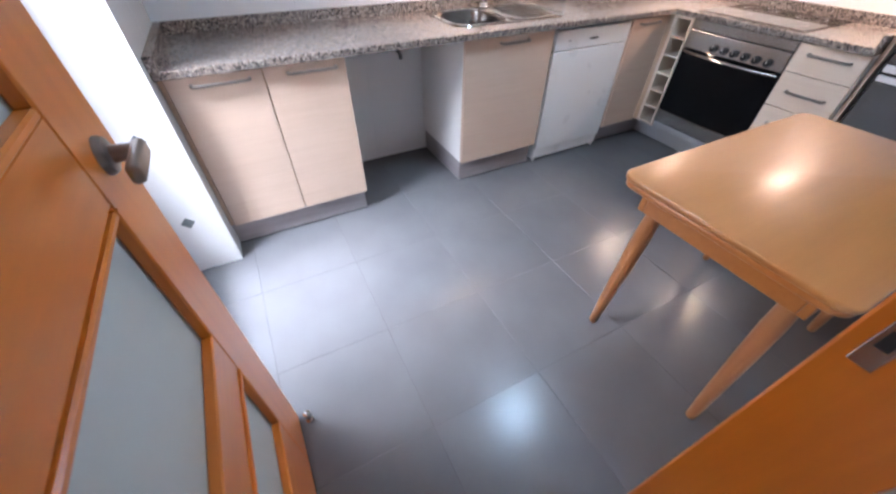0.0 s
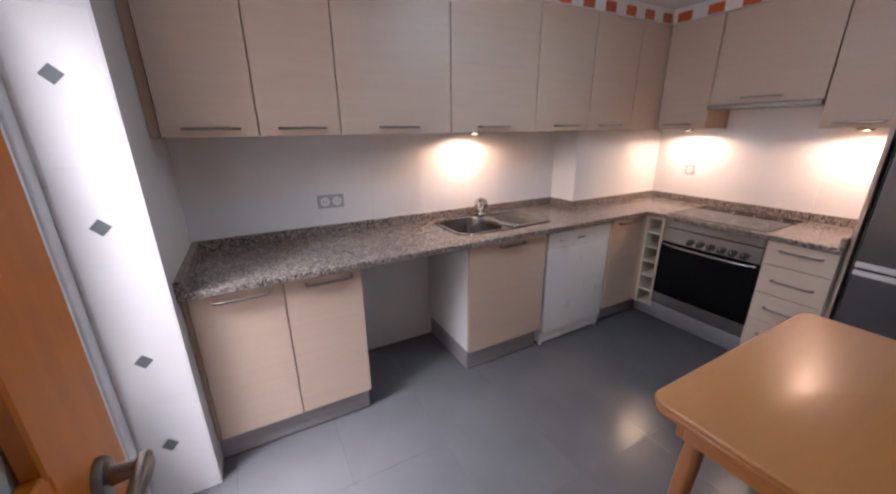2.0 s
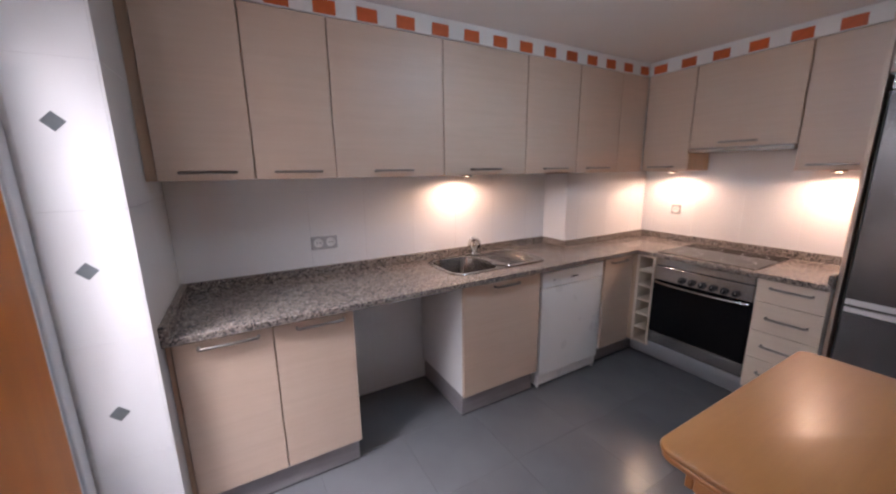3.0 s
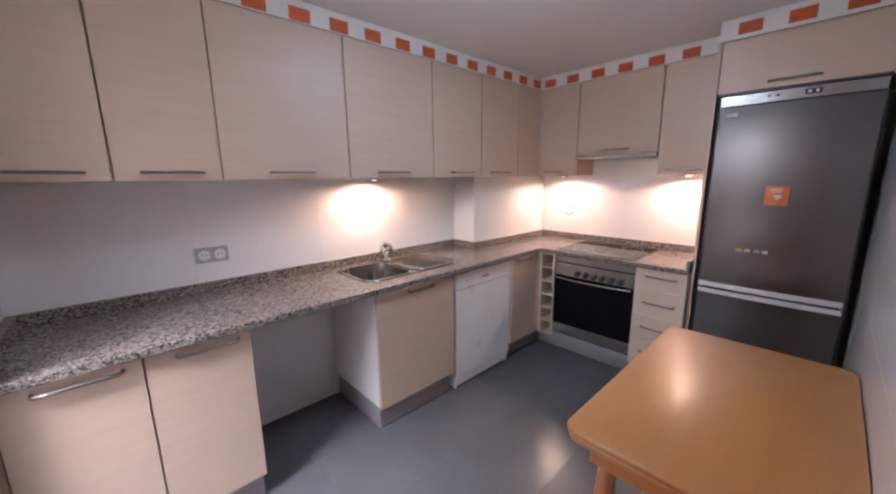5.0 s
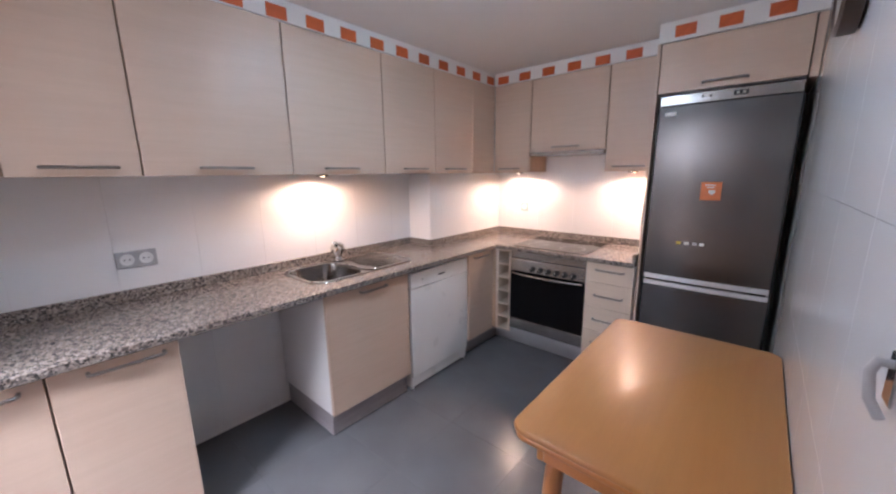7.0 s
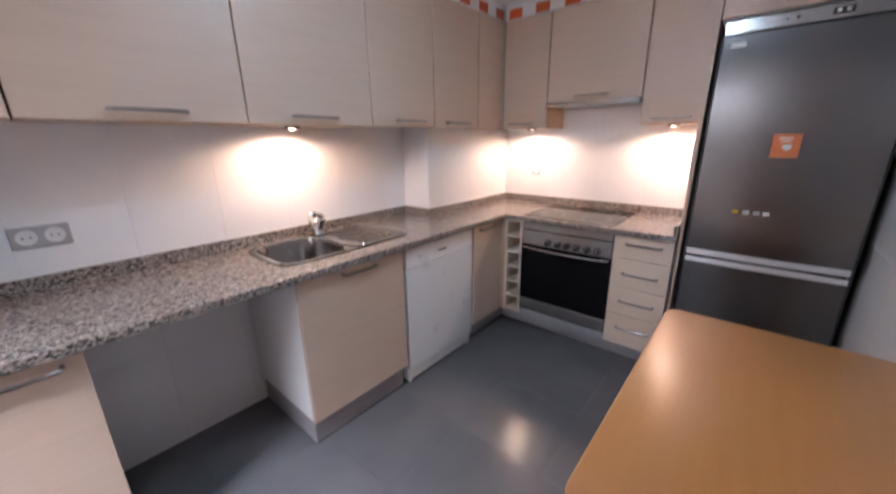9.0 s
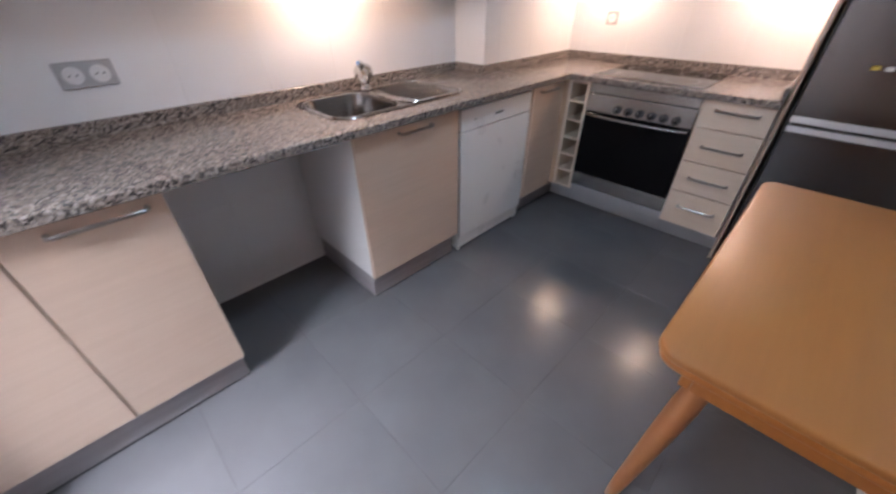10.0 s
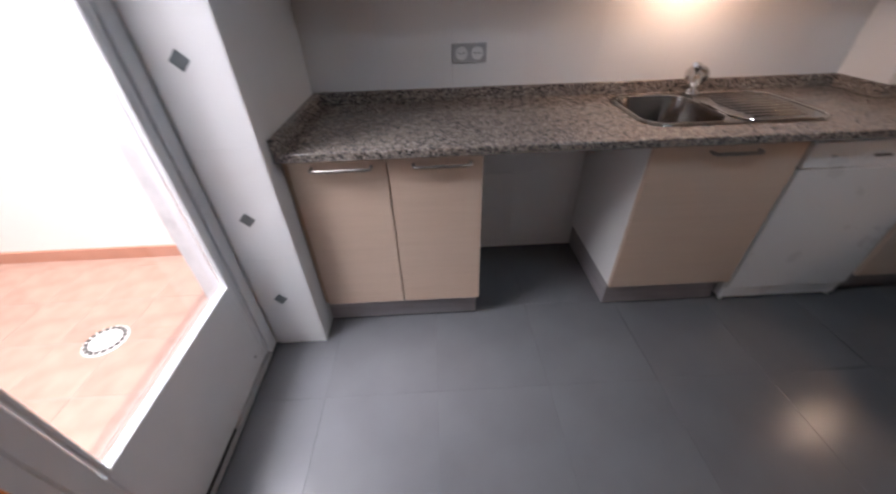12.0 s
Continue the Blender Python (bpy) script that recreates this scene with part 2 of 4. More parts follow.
def part(name, bm, mat, parent=None, label="", smooth=False):
    """One mesh object from a bmesh in world coordinates, under a thing or a part."""
    off = BASE.get(parent, Vector())
    me = bpy.data.meshes.new(name)
    bmesh.ops.translate(bm, verts=bm.verts, vec=-off)
    bm.to_mesh(me)
    bm.free()
    me.materials.append(mat)
    if smooth:
        for p in me.polygons:
            p.use_smooth = True
        me.set_sharp_from_angle(angle=radians(40))
    ob = new(name, me)
    ob.parent = parent
    BASE[ob] = off
    if label:
        ob["label"] = label
    return ob


def solid(name, bm, mat, label="", category="", kind="structure", smooth=False):
    return tagged(part(name, bm, mat, None, "", smooth), label, category, "", kind)


def box(x0, x1, y0, y1, z0, z1, bevel=0.0, seg=1, bm=None):
    own = bmesh.new()
    bmesh.ops.create_cube(own, size=1)
    for v in own.verts:
        v.co = ((x0 + x1) / 2 + v.co.x * (x1 - x0), (y0 + y1) / 2 + v.co.y * (y1 - y0), (z0 + z1) / 2 + v.co.z * (z1 - z0))
    if bevel:
        bmesh.ops.bevel(own, geom=own.edges[:], offset=bevel, segments=seg, affect="EDGES", profile=0.5)
    return merge(bm, own)


def merge(bm, own):
    if bm is None:
        return own
    me = bpy.data.meshes.new("tmp")
    own.to_mesh(me)
    own.free()
    bm.from_mesh(me)
    bpy.data.meshes.remove(me)
    return bm


def rod(p0, p1, r0, r1=None, seg=14, bm=None):
    own = bmesh.new()
    p0, p1 = Vector(p0), Vector(p1)
    d = p1 - p0
    m = Matrix.Translation((p0 + p1) / 2) @ d.to_track_quat("Z", "Y").to_matrix().to_4x4()
    bmesh.ops.create_cone(own, cap_ends=True, segments=seg, radius1=r0, radius2=r0 if r1 is None else r1, depth=d.length, matrix=m)
    return merge(bm, own)


def turned(profile, at, seg=20, tilt=None, bm=None):
    """A turned body: (radius, height) rings stacked from a base point along z or a given direction."""
    own = bmesh.new()
    rings = []
    for r, h in profile:
        rings.append([own.verts.new((r * math.cos(2 * math.pi * i / seg), r * math.sin(2 * math.pi * i / seg), h)) for i in range(seg)])
    for a, b in zip(rings, rings[1:]):
        for i in range(seg):
            own.faces.new((a[i], a[(i + 1) % seg], b[(i + 1) % seg], b[i]))
    own.faces.new(rings[0][::-1])
    own.faces.new(rings[-1])
    m = Matrix.Translation(at)
    if tilt is not None:
        m = m @ Vector(tilt).to_track_quat("Z", "Y").to_matrix().to_4x4()
    bmesh.ops.transform(own, matrix=m, verts=own.verts)
    return merge(bm, own)


def slab(outline, z0, z1, bevel=0.0, seg=2):
    """A plate from a closed outline of (x, y)."""
    bm = bmesh.new()
    lo = [bm.verts.new((x, y, z0)) for x, y in outline]
    hi = [bm.verts.new((x, y, z1)) for x, y in outline]
    bm.faces.new(lo[::-1])
    bm.faces.new(hi)
    k = len(lo)
    for i in range(k):
        bm.faces.new((lo[i], lo[(i + 1) % k], hi[(i + 1) % k], hi[i]))
    bmesh.ops.recalc_face_normals(bm, faces=bm.faces)
    if bevel:
        es = [e for e in bm.edges if abs(e.verts[0].co.z - e.verts[1].co.z) < 1e-6]
        bmesh.ops.bevel(bm, geom=es, offset=bevel, segments=seg, affect="EDGES", profile=0.5)
    return bm


def rounded(x0, x1, y0, y1, r, n=5):
    pts = []
    for cx, cy, a in ((x1 - r, y1 - r, 0), (x0 + r, y1 - r, 90), (x0 + r, y0 + r, 180), (x1 - r, y0 + r, 270)):
        for i in range(n + 1):
            t = radians(a + 90 * i / n)
            pts.append((cx + r * math.cos(t), cy + r * math.sin(t)))
    return pts


def tube(pts, r, seg=10):
    """A bent round bar through the points; r: one radius, or one for each point."""
    bm = bmesh.new()
    pts = [Vector(p) for p in pts]
    rs = r if isinstance(r, (list, tuple)) else [r] * len(pts)
    rings, side = [], None
    for i, p in enumerate(pts):
        d = (pts[min(i + 1, len(pts) - 1)] - pts[max(i - 1, 0)]).normalized()
        if side is None:
            side = d.orthogonal().normalized()
        side = (side - d * side.dot(d)).normalized()
        up = d.cross(side)
        rings.append([bm.verts.new(p + (side * math.cos(2 * math.pi * k / seg) + up * math.sin(2 * math.pi * k / seg)) * rs[i]) for k in range(seg)])
    for a, b in zip(rings, rings[1:]):
        for k in range(seg):
            bm.faces.new((a[k], a[(k + 1) % seg], b[(k + 1) % seg], b[k]))
    bm.faces.new(rings[0][::-1])
    bm.faces.new(rings[-1])
    bmesh.ops.recalc_face_normals(bm, faces=bm.faces)
    return bm


def cell_slab(xs, ys, keep, z0, z1):
    """One connected plate of grid cells; keep(x, y): whether the cell with that middle is there."""
    bm = bmesh.new()
    top, low, made = {}, {}, []
    for i in range(len(xs)):
        for j in range(len(ys)):
            top[i, j] = bm.verts.new((xs[i], ys[j], z1))
            low[i, j] = bm.verts.new((xs[i], ys[j], z0))
    has = lambda i, j: 0 <= i < len(xs) - 1 and 0 <= j < len(ys) - 1 and keep((xs[i] + xs[i + 1]) / 2, (ys[j] + ys[j + 1]) / 2)
    for i in range(len(xs) - 1):
        for j in range(len(ys) - 1):
            if not has(i, j):
                continue
            c = [(i, j), (i + 1, j), (i + 1, j + 1), (i, j + 1)]
            bm.faces.new([top[k] for k in c])
            bm.faces.new([low[k] for k in reversed(c)])
            for a, b, n in ((c[0], c[1], (i, j - 1)), (c[1], c[2], (i + 1, j)), (c[2], c[3], (i, j + 1)), (c[3], c[0], (i - 1, j))):
                if not has(*n):
                    bm.faces.new((low[a], low[b], top[b], top[a]))
    bmesh.ops.delete(bm, geom=[v for v in bm.verts if not v.link_faces], context="VERTS")
    bmesh.ops.recalc_face_normals(bm, faces=bm.faces)
    es = [e for e in bm.edges if len(e.link_faces) == 2 and e.calc_face_angle(0) > 1.0]
    bmesh.ops.bevel(bm, geom=es, offset=0.003, segments=1, affect="EDGES")
    return bm


def bar_handle(p0, p1, out):
    """A slim bowed bar on two feet. p0, p1: the feet on the front; out: the way it stands off."""
    p0, p1, out = Vector(p0), Vector(p1), Vector(out)
    along = (p1 - p0).normalized()
    n = 6
    pts = [p0 + along * 0.004, p0 + along * 0.004 + out * 0.8]
    pts += [p0 + along * 0.012 + (p1 - p0 - along * 0.024) * (i / n) + out * (1.1 + 0.04 * math.sin(math.pi * i / n)) for i in range(n + 1)]
    pts += [p1 - along * 0.004 + out * 0.8, p1 - along * 0.004]
    return tube(pts, 0.0062, 8)


def wbox(side, a0, a1, d0, d1, z0, z1, bevel=0.0, bm=None, seg=1):
    """A box along the sink wall ("S": a is x) the oven wall ("O": a is y) or the right wall ("R": a is x), d metres off that wall."""
    if side == "S":
        return box(a0, a1, -d1, -d0, z0, z1, bevel, seg, bm)
    if side == "R":
        return box(a0, a1, RIGHT_Y + d0, RIGHT_Y + d1, z0, z1, bevel, seg, bm)
    return box(-d1, -d0, a0, a1, z0, z1, bevel, seg, bm)


def wpt(side, a, d, z):
    return {"S": (a, -d, z), "R": (a, RIGHT_Y + d, z), "O": (-d, a, z)}[side]


def wout(side, s):
    return {"S": (0, -s, 0), "R": (0, s, 0), "O": (-s, 0, 0)}[side]


def front_mat(side):
    return LAMINATE if side == "S" else LAMINATE_Y


# ---- the large structure ----
wall_sink = solid("wall_sink", box(-3.527, 0.16, 0.008, 0.128, 0, 2.36), GROUT, "white tiled wall behind the sink counter", "wall")
wall_oven = solid("wall_oven", box(0.008, 0.16, RIGHT_Y - 0.12, 0.004, 0, 2.36), GROUT, "white tiled wall behind the oven and hob", "wall")
wall_column = solid("wall_column", box(-0.992, 0.004, -0.232, 0.004, 0, 2.30), GROUT, "white tiled pipe casing in the corner", "wall")
wall_pillar = solid("wall_pillar", box(-3.96, -3.528, -0.672, 0.128, 0, 2.36), GROUT, "white tiled pillar with grey diamonds", "wall")
bm = box(-2.66, 0.004, RIGHT_Y - 0.12, RIGHT_Y - 0.008, 0, 2.36)
box(-3.96, -3.50, RIGHT_Y - 0.12, RIGHT_Y - 0.008, 0, 2.36, bm=bm)
box(-3.50, -2.66, RIGHT_Y - 0.12, RIGHT_Y - 0.008, 2.10, 2.36, bm=bm)
wall_right = solid("wall_right", bm, GROUT, "glossy white tiled wall with the doorway", "wall")
bm = box(-3.96, -3.75, RIGHT_Y - 0.006, -1.54, 0, 2.36)
box(-3.96, -3.75, -1.54, -0.674, 2.12, 2.36, bm=bm)
wall_window = solid("wall_window", bm, WHITE_WALL, "white wall with the patio door", "wall")
solid("ceiling", box(-3.97, 0.17, RIGHT_Y - 0.125, 0.13, CEIL_Z, 2.40), CEILING, "plain white painted ceiling", "ceiling")
floor = solid("floor", box(-3.95, 0.0, RIGHT_Y - 0.14, 0.006, -0.10, -0.006), FLOOR_GROUT, "grey porcelain tiled kitchen floor", "floor")

# hall behind the doorway
bm = box(-4.3, -4.2, -4.2, -2.515, 0, 2.36)
box(-1.9, -1.8, -4.2, -2.515, 0, 2.36, bm=bm)
box(-4.2, -1.9, -4.2, -4.1, 0, 2.36, bm=bm)
solid("wall_hall", bm, WHITE_WALL, "plain white hall walls", "wall")
solid("ceiling_hall", box(-4.3, -1.8, -4.2, -2.516, 2.361, 2.42), CEILING, "plain white hall ceiling", "ceiling")
solid("floor_hall", box(-4.2, -1.9, -4.1, -2.535, -0.10, 0.0), FLOOR_TILE, "grey hall floor", "floor")

# patio outside
solid("ground", box(-40, 40, -40, 40, -0.30, -0.12), TERRACOTTA, "terracotta ground outside", "ground")
patio = solid("pavement", box(-7.0, -3.97, -4.0, 0.13, -0.118, -0.0385), TERRACOTTA_JOINT, "terracotta paved patio floor", "pavement")
bm = box(-7.2, -3.965, 0.13, 0.33, -0.11, 2.7)
box(-7.2, -7.0, -4.0, 0.129, -0.11, 2.7, bm=bm)
box(-7.2, -3.98, -4.2, -4.0, -0.11, 2.7, bm=bm)
solid("wall_patio", bm, PATIO_WALL, "bright white rendered patio wall", "wall")
solid("skirting_patio", box(-7.0, -3.97, 0.112, 0.129, -0.04, 0.045, 0.003), TERRACOTTA_DARK, "red terracotta skirting on the patio wall", "skirting")
drain = thing("floor_drain", (-4.645, -0.578, -0.036), "round pale drain cover ringed with dark slots", "drain")
part("cover", turned([(0.098, -0.036), (0.098, -0.032), (0.094, -0.030)], (-4.645, -0.578, 0), 28), PATIO_WALL, drain)
for i in range(18):
    a = 2 * math.pi * i / 18
    b2 = box(0.070, 0.091, -0.0105, 0.0105, -0.030, -0.0275)
    bmesh.ops.transform(b2, matrix=Matrix.Translation((-4.645, -0.578, 0)) @ Matrix.Rotation(a, 4, "Z"), verts=b2.verts)
    part("slot", b2, DRAIN, drain)

# soffits with the frieze
solid("soffit_sink", box(-3.5185, -0.302, -0.376, -0.002, 2.207, CEIL_Z - 0.002, 0.001), WHITE_WALL, "white soffit above the wall cabinets", "soffit")
solid("soffit_oven", box(-0.302, -0.002, -1.668, -0.378, 2.207, CEIL_Z - 0.002, 0.001), WHITE_WALL, "white soffit above the oven cabinets", "soffit")
solid("soffit_fridge", box(-0.545, -0.002, RIGHT_Y + 0.002, -1.67, 2.197, CEIL_Z - 0.002, 0.001), WHITE_WALL, "white soffit above the fridge cabinet", "soffit")

# patio door
pd = thing("door_2", (-3.80, -1.11, 0), "white framed glazed patio door with a solid lower panel", "door", kind="structure")
part("frame_post", box(-3.86, -3.757, -0.735, -0.676, 0, 2.115, 0.004), WHITE_LACQUER, pd)
part("frame_post", box(-3.86, -3.757, -1.535, -1.485, 0, 2.115, 0.004), WHITE_LACQUER, pd)
part("frame_head", box(-3.86, -3.757, -1.484, -0.736, 2.06, 2.115, 0.004), WHITE_LACQUER, pd)
part("threshold", box(-3.93, -3.757, -1.484, -0.736, -0.04, 0.018, 0.004), GREY_PLASTIC, pd)
leaf2 = part("leaf", box(-3.815, -3.765, -1.480, -1.425, 0.026, 2.055, 0.005), WHITE_LACQUER, pd)
part("stile", box(-3.815, -3.765, -0.771, -0.740, 0.026, 2.055, 0.005), WHITE_LACQUER, leaf2)
part("rail", box(-3.815, -3.765, -1.424, -0.772, 1.98, 2.055, 0.005), WHITE_LACQUER, leaf2)
part("lower_panel", box(-3.812, -3.768, -1.424, -0.772, 0.026, 0.449, 0.005), WHITE_LACQUER, leaf2)
for y0, y1, z0, z1 in ((-0.787, -0.773, 0.451, 1.978), (-1.423, -1.409, 0.451, 1.978), (-1.408, -0.788, 0.451, 0.467), (-1.408, -0.788, 1.964, 1.978)):
    part("bead", box(-3.776, -3.760, y0, y1, z0, z1, 0.003), WHITE_LACQUER, leaf2)
pane = part("pane", box(-3.794, -3.788, -1.418, -0.778, 0.455, 1.974), CLEAR, leaf2)
pane.visible_shadow = False
# Black strip drawn in for the dark gap under the leaf.
part("seal_strip", box(-3.7645, -3.7615, -1.424, -1.10, 0.020, 0.034), BLACK, leaf2)
part("screw_cap", rod((-3.769, -0.83, 0.10), (-3.764, -0.83, 0.10), 0.006, seg=10), GREY_PLASTIC, leaf2)

# kitchen doorway and its open door
dj = thing("door_frame", (-3.05, RIGHT_Y, 0), "orange varnished wooden door frame", "door frame", kind="structure")
part("jamb", box(-3.50, -3.412, RIGHT_Y - 0.125, RIGHT_Y + 0.004, 0, 2.055, 0.003), DOOR_WOOD, dj)
jr = part("jamb", box(-2.725, -2.66, RIGHT_Y - 0.125, RIGHT_Y + 0.003, 0, 2.055, 0.003), DOOR_WOOD, dj)
part("head", box(-3.50, -2.66, RIGHT_Y - 0.125, RIGHT_Y + 0.004, 2.056, 2.10, 0.003), DOOR_WOOD_H, dj)
part("casing", box(-3.535, -3.448, RIGHT_Y + 0.005, RIGHT_Y + 0.017, 0, 2.06, 0.003), DOOR_WOOD, dj)
part("casing", box(-3.535, -2.66, RIGHT_Y + 0.005, RIGHT_Y + 0.017, 2.061, 2.14, 0.003), DOOR_WOOD_H, dj)
sp = part("strike_plate", box(-2.7275, -2.7245, RIGHT_Y - 0.036, RIGHT_Y - 0.014, 1.00, 1.18, 0.001), STEEL, jr, "steel strike plate")
part("latch_hole", box(-2.7285, -2.7278, RIGHT_Y - 0.031, RIGHT_Y - 0.019, 1.105, 1.13), BLACK, jr)
part("latch_hole", box(-2.7285, -2.7278, RIGHT_Y - 0.031, RIGHT_Y - 0.019, 1.03, 1.055), BLACK, jr)

HINGE = pose(-3.406, RIGHT_Y + 0.020, 0, 0, 0, 91.0)
d1 = new("door_1")
d1.matrix_world = HINGE
tagged(d1, "open orange wooden door with frosted glass panes", "door", "", "structure")
BASE[d1] = Vector()
LW, LT = 0.703, 0.038
STILE, STILE_FREE = 0.118, 0.160
part("stile", box(0, STILE, 0, LT, 0.008, 2.03, 0.003), DOOR_WOOD, d1)
part("stile", box(LW - STILE_FREE, LW, 0, LT, 0.008, 2.03, 0.003), DOOR_WOOD, d1)
PANES = [(0.337, 0.616), (0.742, 1.049), (1.174, 1.48), (1.605, 1.90)]
edges = [0.008] + [z for p in PANES for z in p] + [2.03]
for z0, z1 in zip(edges[::2], edges[1::2]):
    part("rail", box(STILE + 0.0005, LW - STILE_FREE - 0.0005, 0, LT, z0, z1, 0.003), DOOR_WOOD_H, d1)
for z0, z1 in PANES:
    u0, u1 = STILE, LW - STILE_FREE
    part("pane", box(u0 - 0.004, u1 + 0.004, 0.016, 0.021, z0 - 0.004, z1 + 0.004), FROSTED, d1, "frosted greenish glass pane")
    for a0, a1, c0, c1, mt in ((u0 + 0.001, u0 + 0.013, z0 + 0.001, z1 - 0.001, DOOR_WOOD), (u1 - 0.013, u1 - 0.001, z0 + 0.001, z1 - 0.001, DOOR_WOOD),
                               (u0 + 0.014, u1 - 0.014, z0 + 0.001, z0 + 0.013, DOOR_WOOD_H), (u0 + 0.014, u1 - 0.014, z1 - 0.013, z1 - 0.001, DOOR_WOOD_H)):
        part("bead", box(a0, a1, -0.005, 0.0155, c0, c1, 0.003), mt, d1)
hz, hu = 1.085, LW - 0.082
lever = part("handle", turned([(0.028, 0), (0.028, 0.004), (0.025, 0.010), (0.013, 0.012), (0.011, 0.038)], (hu, 0, hz), 22, (0, -1, 0)), HANDLE, d1, "satin nickel lever handle", True)
b2 = box(hu - 0.084, hu + 0.014, -0.054, -0.037, hz - 0.013, hz + 0.013, 0.006, 3)
for v in b2.verts:
    v.co.z = hz + (v.co.z - hz) * (1.0 + 0.8 * (hu + 0.014 - v.co.x))
part("lever", b2, HANDLE, lever, "", True)
ds = thing("door_stop", (-3.385, -1.672, 0), "small brass door stop on the floor", "door stop")
part("body", turned([(0.013, 0), (0.013, 0.004), (0.008, 0.008), (0.009, 0.035), (0.012, 0.038), (0.012, 0.05), (0.008, 0.053)], (-3.385, -1.672, 0), 16), CHROME, ds, "", True)


# ---- base cabinets ----
def door_front(side, a0, a1, dep, z0, z1, parent, mat, handle=None):
    """A laminate front; handle: (a0, a1, z)."""
    f = part("door", wbox(side, a0 + 0.0029, a1 - 0.0029, dep - 0.018, dep, z0, z1, 0.0018), mat, parent)
    if handle:
        h0, h1, hz_ = handle
        part("handle", bar_handle(wpt(side, h0, dep, hz_), wpt(side, h1, dep, hz_), wout(side, 0.026)), HANDLE, f, "satin metal bow handle", True)
    return f


def carcass(side, a0, a1, d0, d1, z0, z1, parent, mat=None):
    return part("body", wbox(side, a0, a1, d0, d1, z0, z1, 0.001), mat or WHITE_BOARD, parent)


dc = thing("base_cabinet", (-3.14, -0.30, 0), "pale maple base cabinet with two doors", "cabinet", "base cabinets")
carcass("S", -3.500, -2.788, 0.012, 0.556, 0.139, 0.866, dc, LAMINATE_EDGE_SHADE)
# The darker colour here carries the shade beside the door.
part("side_filler", box(-3.5175, -3.5005, -0.570, -0.012, 0.139, 0.866, 0.001), LAMINATE_EDGE_SHADE, dc, "maple filler strip with its shade put into the colour")
door_front("S", -3.499, -3.140, 0.581, 0.138, 0.862, dc, LAMINATE, (-3.415, -3.192, 0.828))
door_front("S", -3.140, -2.785, 0.581, 0.138, 0.862, dc, LAMINATE, (-3.047, -2.830, 0.828))
sc = thing("base_cabinet", (-1.86, -0.30, 0), "maple sink cabinet with a white side panel", "cabinet", "base cabinets")
carcass("S", -2.1415, -1.572, 0.012, 0.558, 0.155, 0.70, sc)
part("side_panel", box(-2.160, -2.142, -0.558, -0.012, 0.155, 0.866, 0.001), WHITE_BOARD, sc)
part("top_rail", box(-2.141, -1.572, -0.558, -0.520, 0.7005, 0.866, 0.001), WHITE_BOARD, sc)
door_front("S", -2.163, -1.570, 0.580, 0.154, 0.862, sc, LAMINATE, (-1.945, -1.755, 0.828))
cc = thing("base_cabinet", (-0.78, -0.30, 0), "narrow maple corner base cabinet", "cabinet", "base cabinets")
carcass("S", -0.940, -0.606, 0.240, 0.560, 0.150, 0.866, cc)
door_front("S", -0.940, -0.601, 0.581, 0.150, 0.862, cc, LAMINATE, (-0.875, -0.70, 0.828))
# Black strips that draw the dark gap where plinth meets floor.
GAP_SHADES = {"plinth_1": (-3.516, -2.797, -0.5445, -0.5425), "plinth_2": (-2.143, -1.573, -0.5325, -0.5305), "plinth_4": (-0.939, -0.43, -0.5105, -0.5085)}
for nm, b2, mt, lb in (("plinth_1", box(-3.517, -2.796, -0.542, -0.524, 0, 0.138, 0.001), PLINTH, "grey plinth under the double cabinet"),
                   ("plinth_2", box(-2.143, -1.572, -0.530, -0.512, 0, 0.154, 0.001), PLINTH, "grey plinth under the sink cabinet"),
                   ("plinth_3", box(-2.143, -2.125, -0.511, -0.002, 0, 0.154, 0.001), PLINTH, "grey plinth along the sink cabinet side"),
                   ("plinth_4", box(-0.94, -0.428, -0.508, -0.490, 0, 0.148, 0.001), PLINTH, "grey plinth under the corner cabinet"),
                   ("plinth_5", box(-0.427, -0.409, -1.668, -0.50, 0, 0.160, 0.001), PLINTH_BLUE, "silver plinth under the oven units")):
    pn = solid(nm, b2, mt, lb, "plinth")
    if nm in GAP_SHADES:
        part("floor_seal", box(*GAP_SHADES[nm], 0.0, 0.005), BLACK, pn, "thin black strip standing in for the dark gap along the floor")

wv = thing("water_valve", (-2.32, -0.02, 0.70), "small dark water valve on the wall in the gap", "valve")
part("body", tube([(-2.32, -0.001, 0.70), (-2.32, -0.045, 0.70), (-2.32, -0.058, 0.685), (-2.32, -0.058, 0.665)], 0.011), DARK_GREY, wv, "", True)
part("knob", turned([(0.020, 0), (0.022, 0.006), (0.019, 0.022)], (-2.32, -0.045, 0.711), 14), BLACK, wv, "", True)

# worktop with upstands
WT0, WT1 = 0.868, 0.900
BX0, BX1, BY0, BY1 = -2.145, -1.810, -0.482, -0.106
bm = cell_slab([-3.5185, BX0, BX1, -1.001, -0.622, -0.002], [-1.667, -0.622, BY0, -0.242, BY1, -0.002],
               lambda x, y: not (BX0 < x < BX1 and BY0 < y < BY1) and (y > -0.622 or x > -0.622) and not (x > -1.001 and y > -0.242), WT0, WT1)
wtop = solid("worktop", bm, GRANITE, "speckled grey-pink granite worktop with upstands", "worktop", "thing")
UP = 0.953
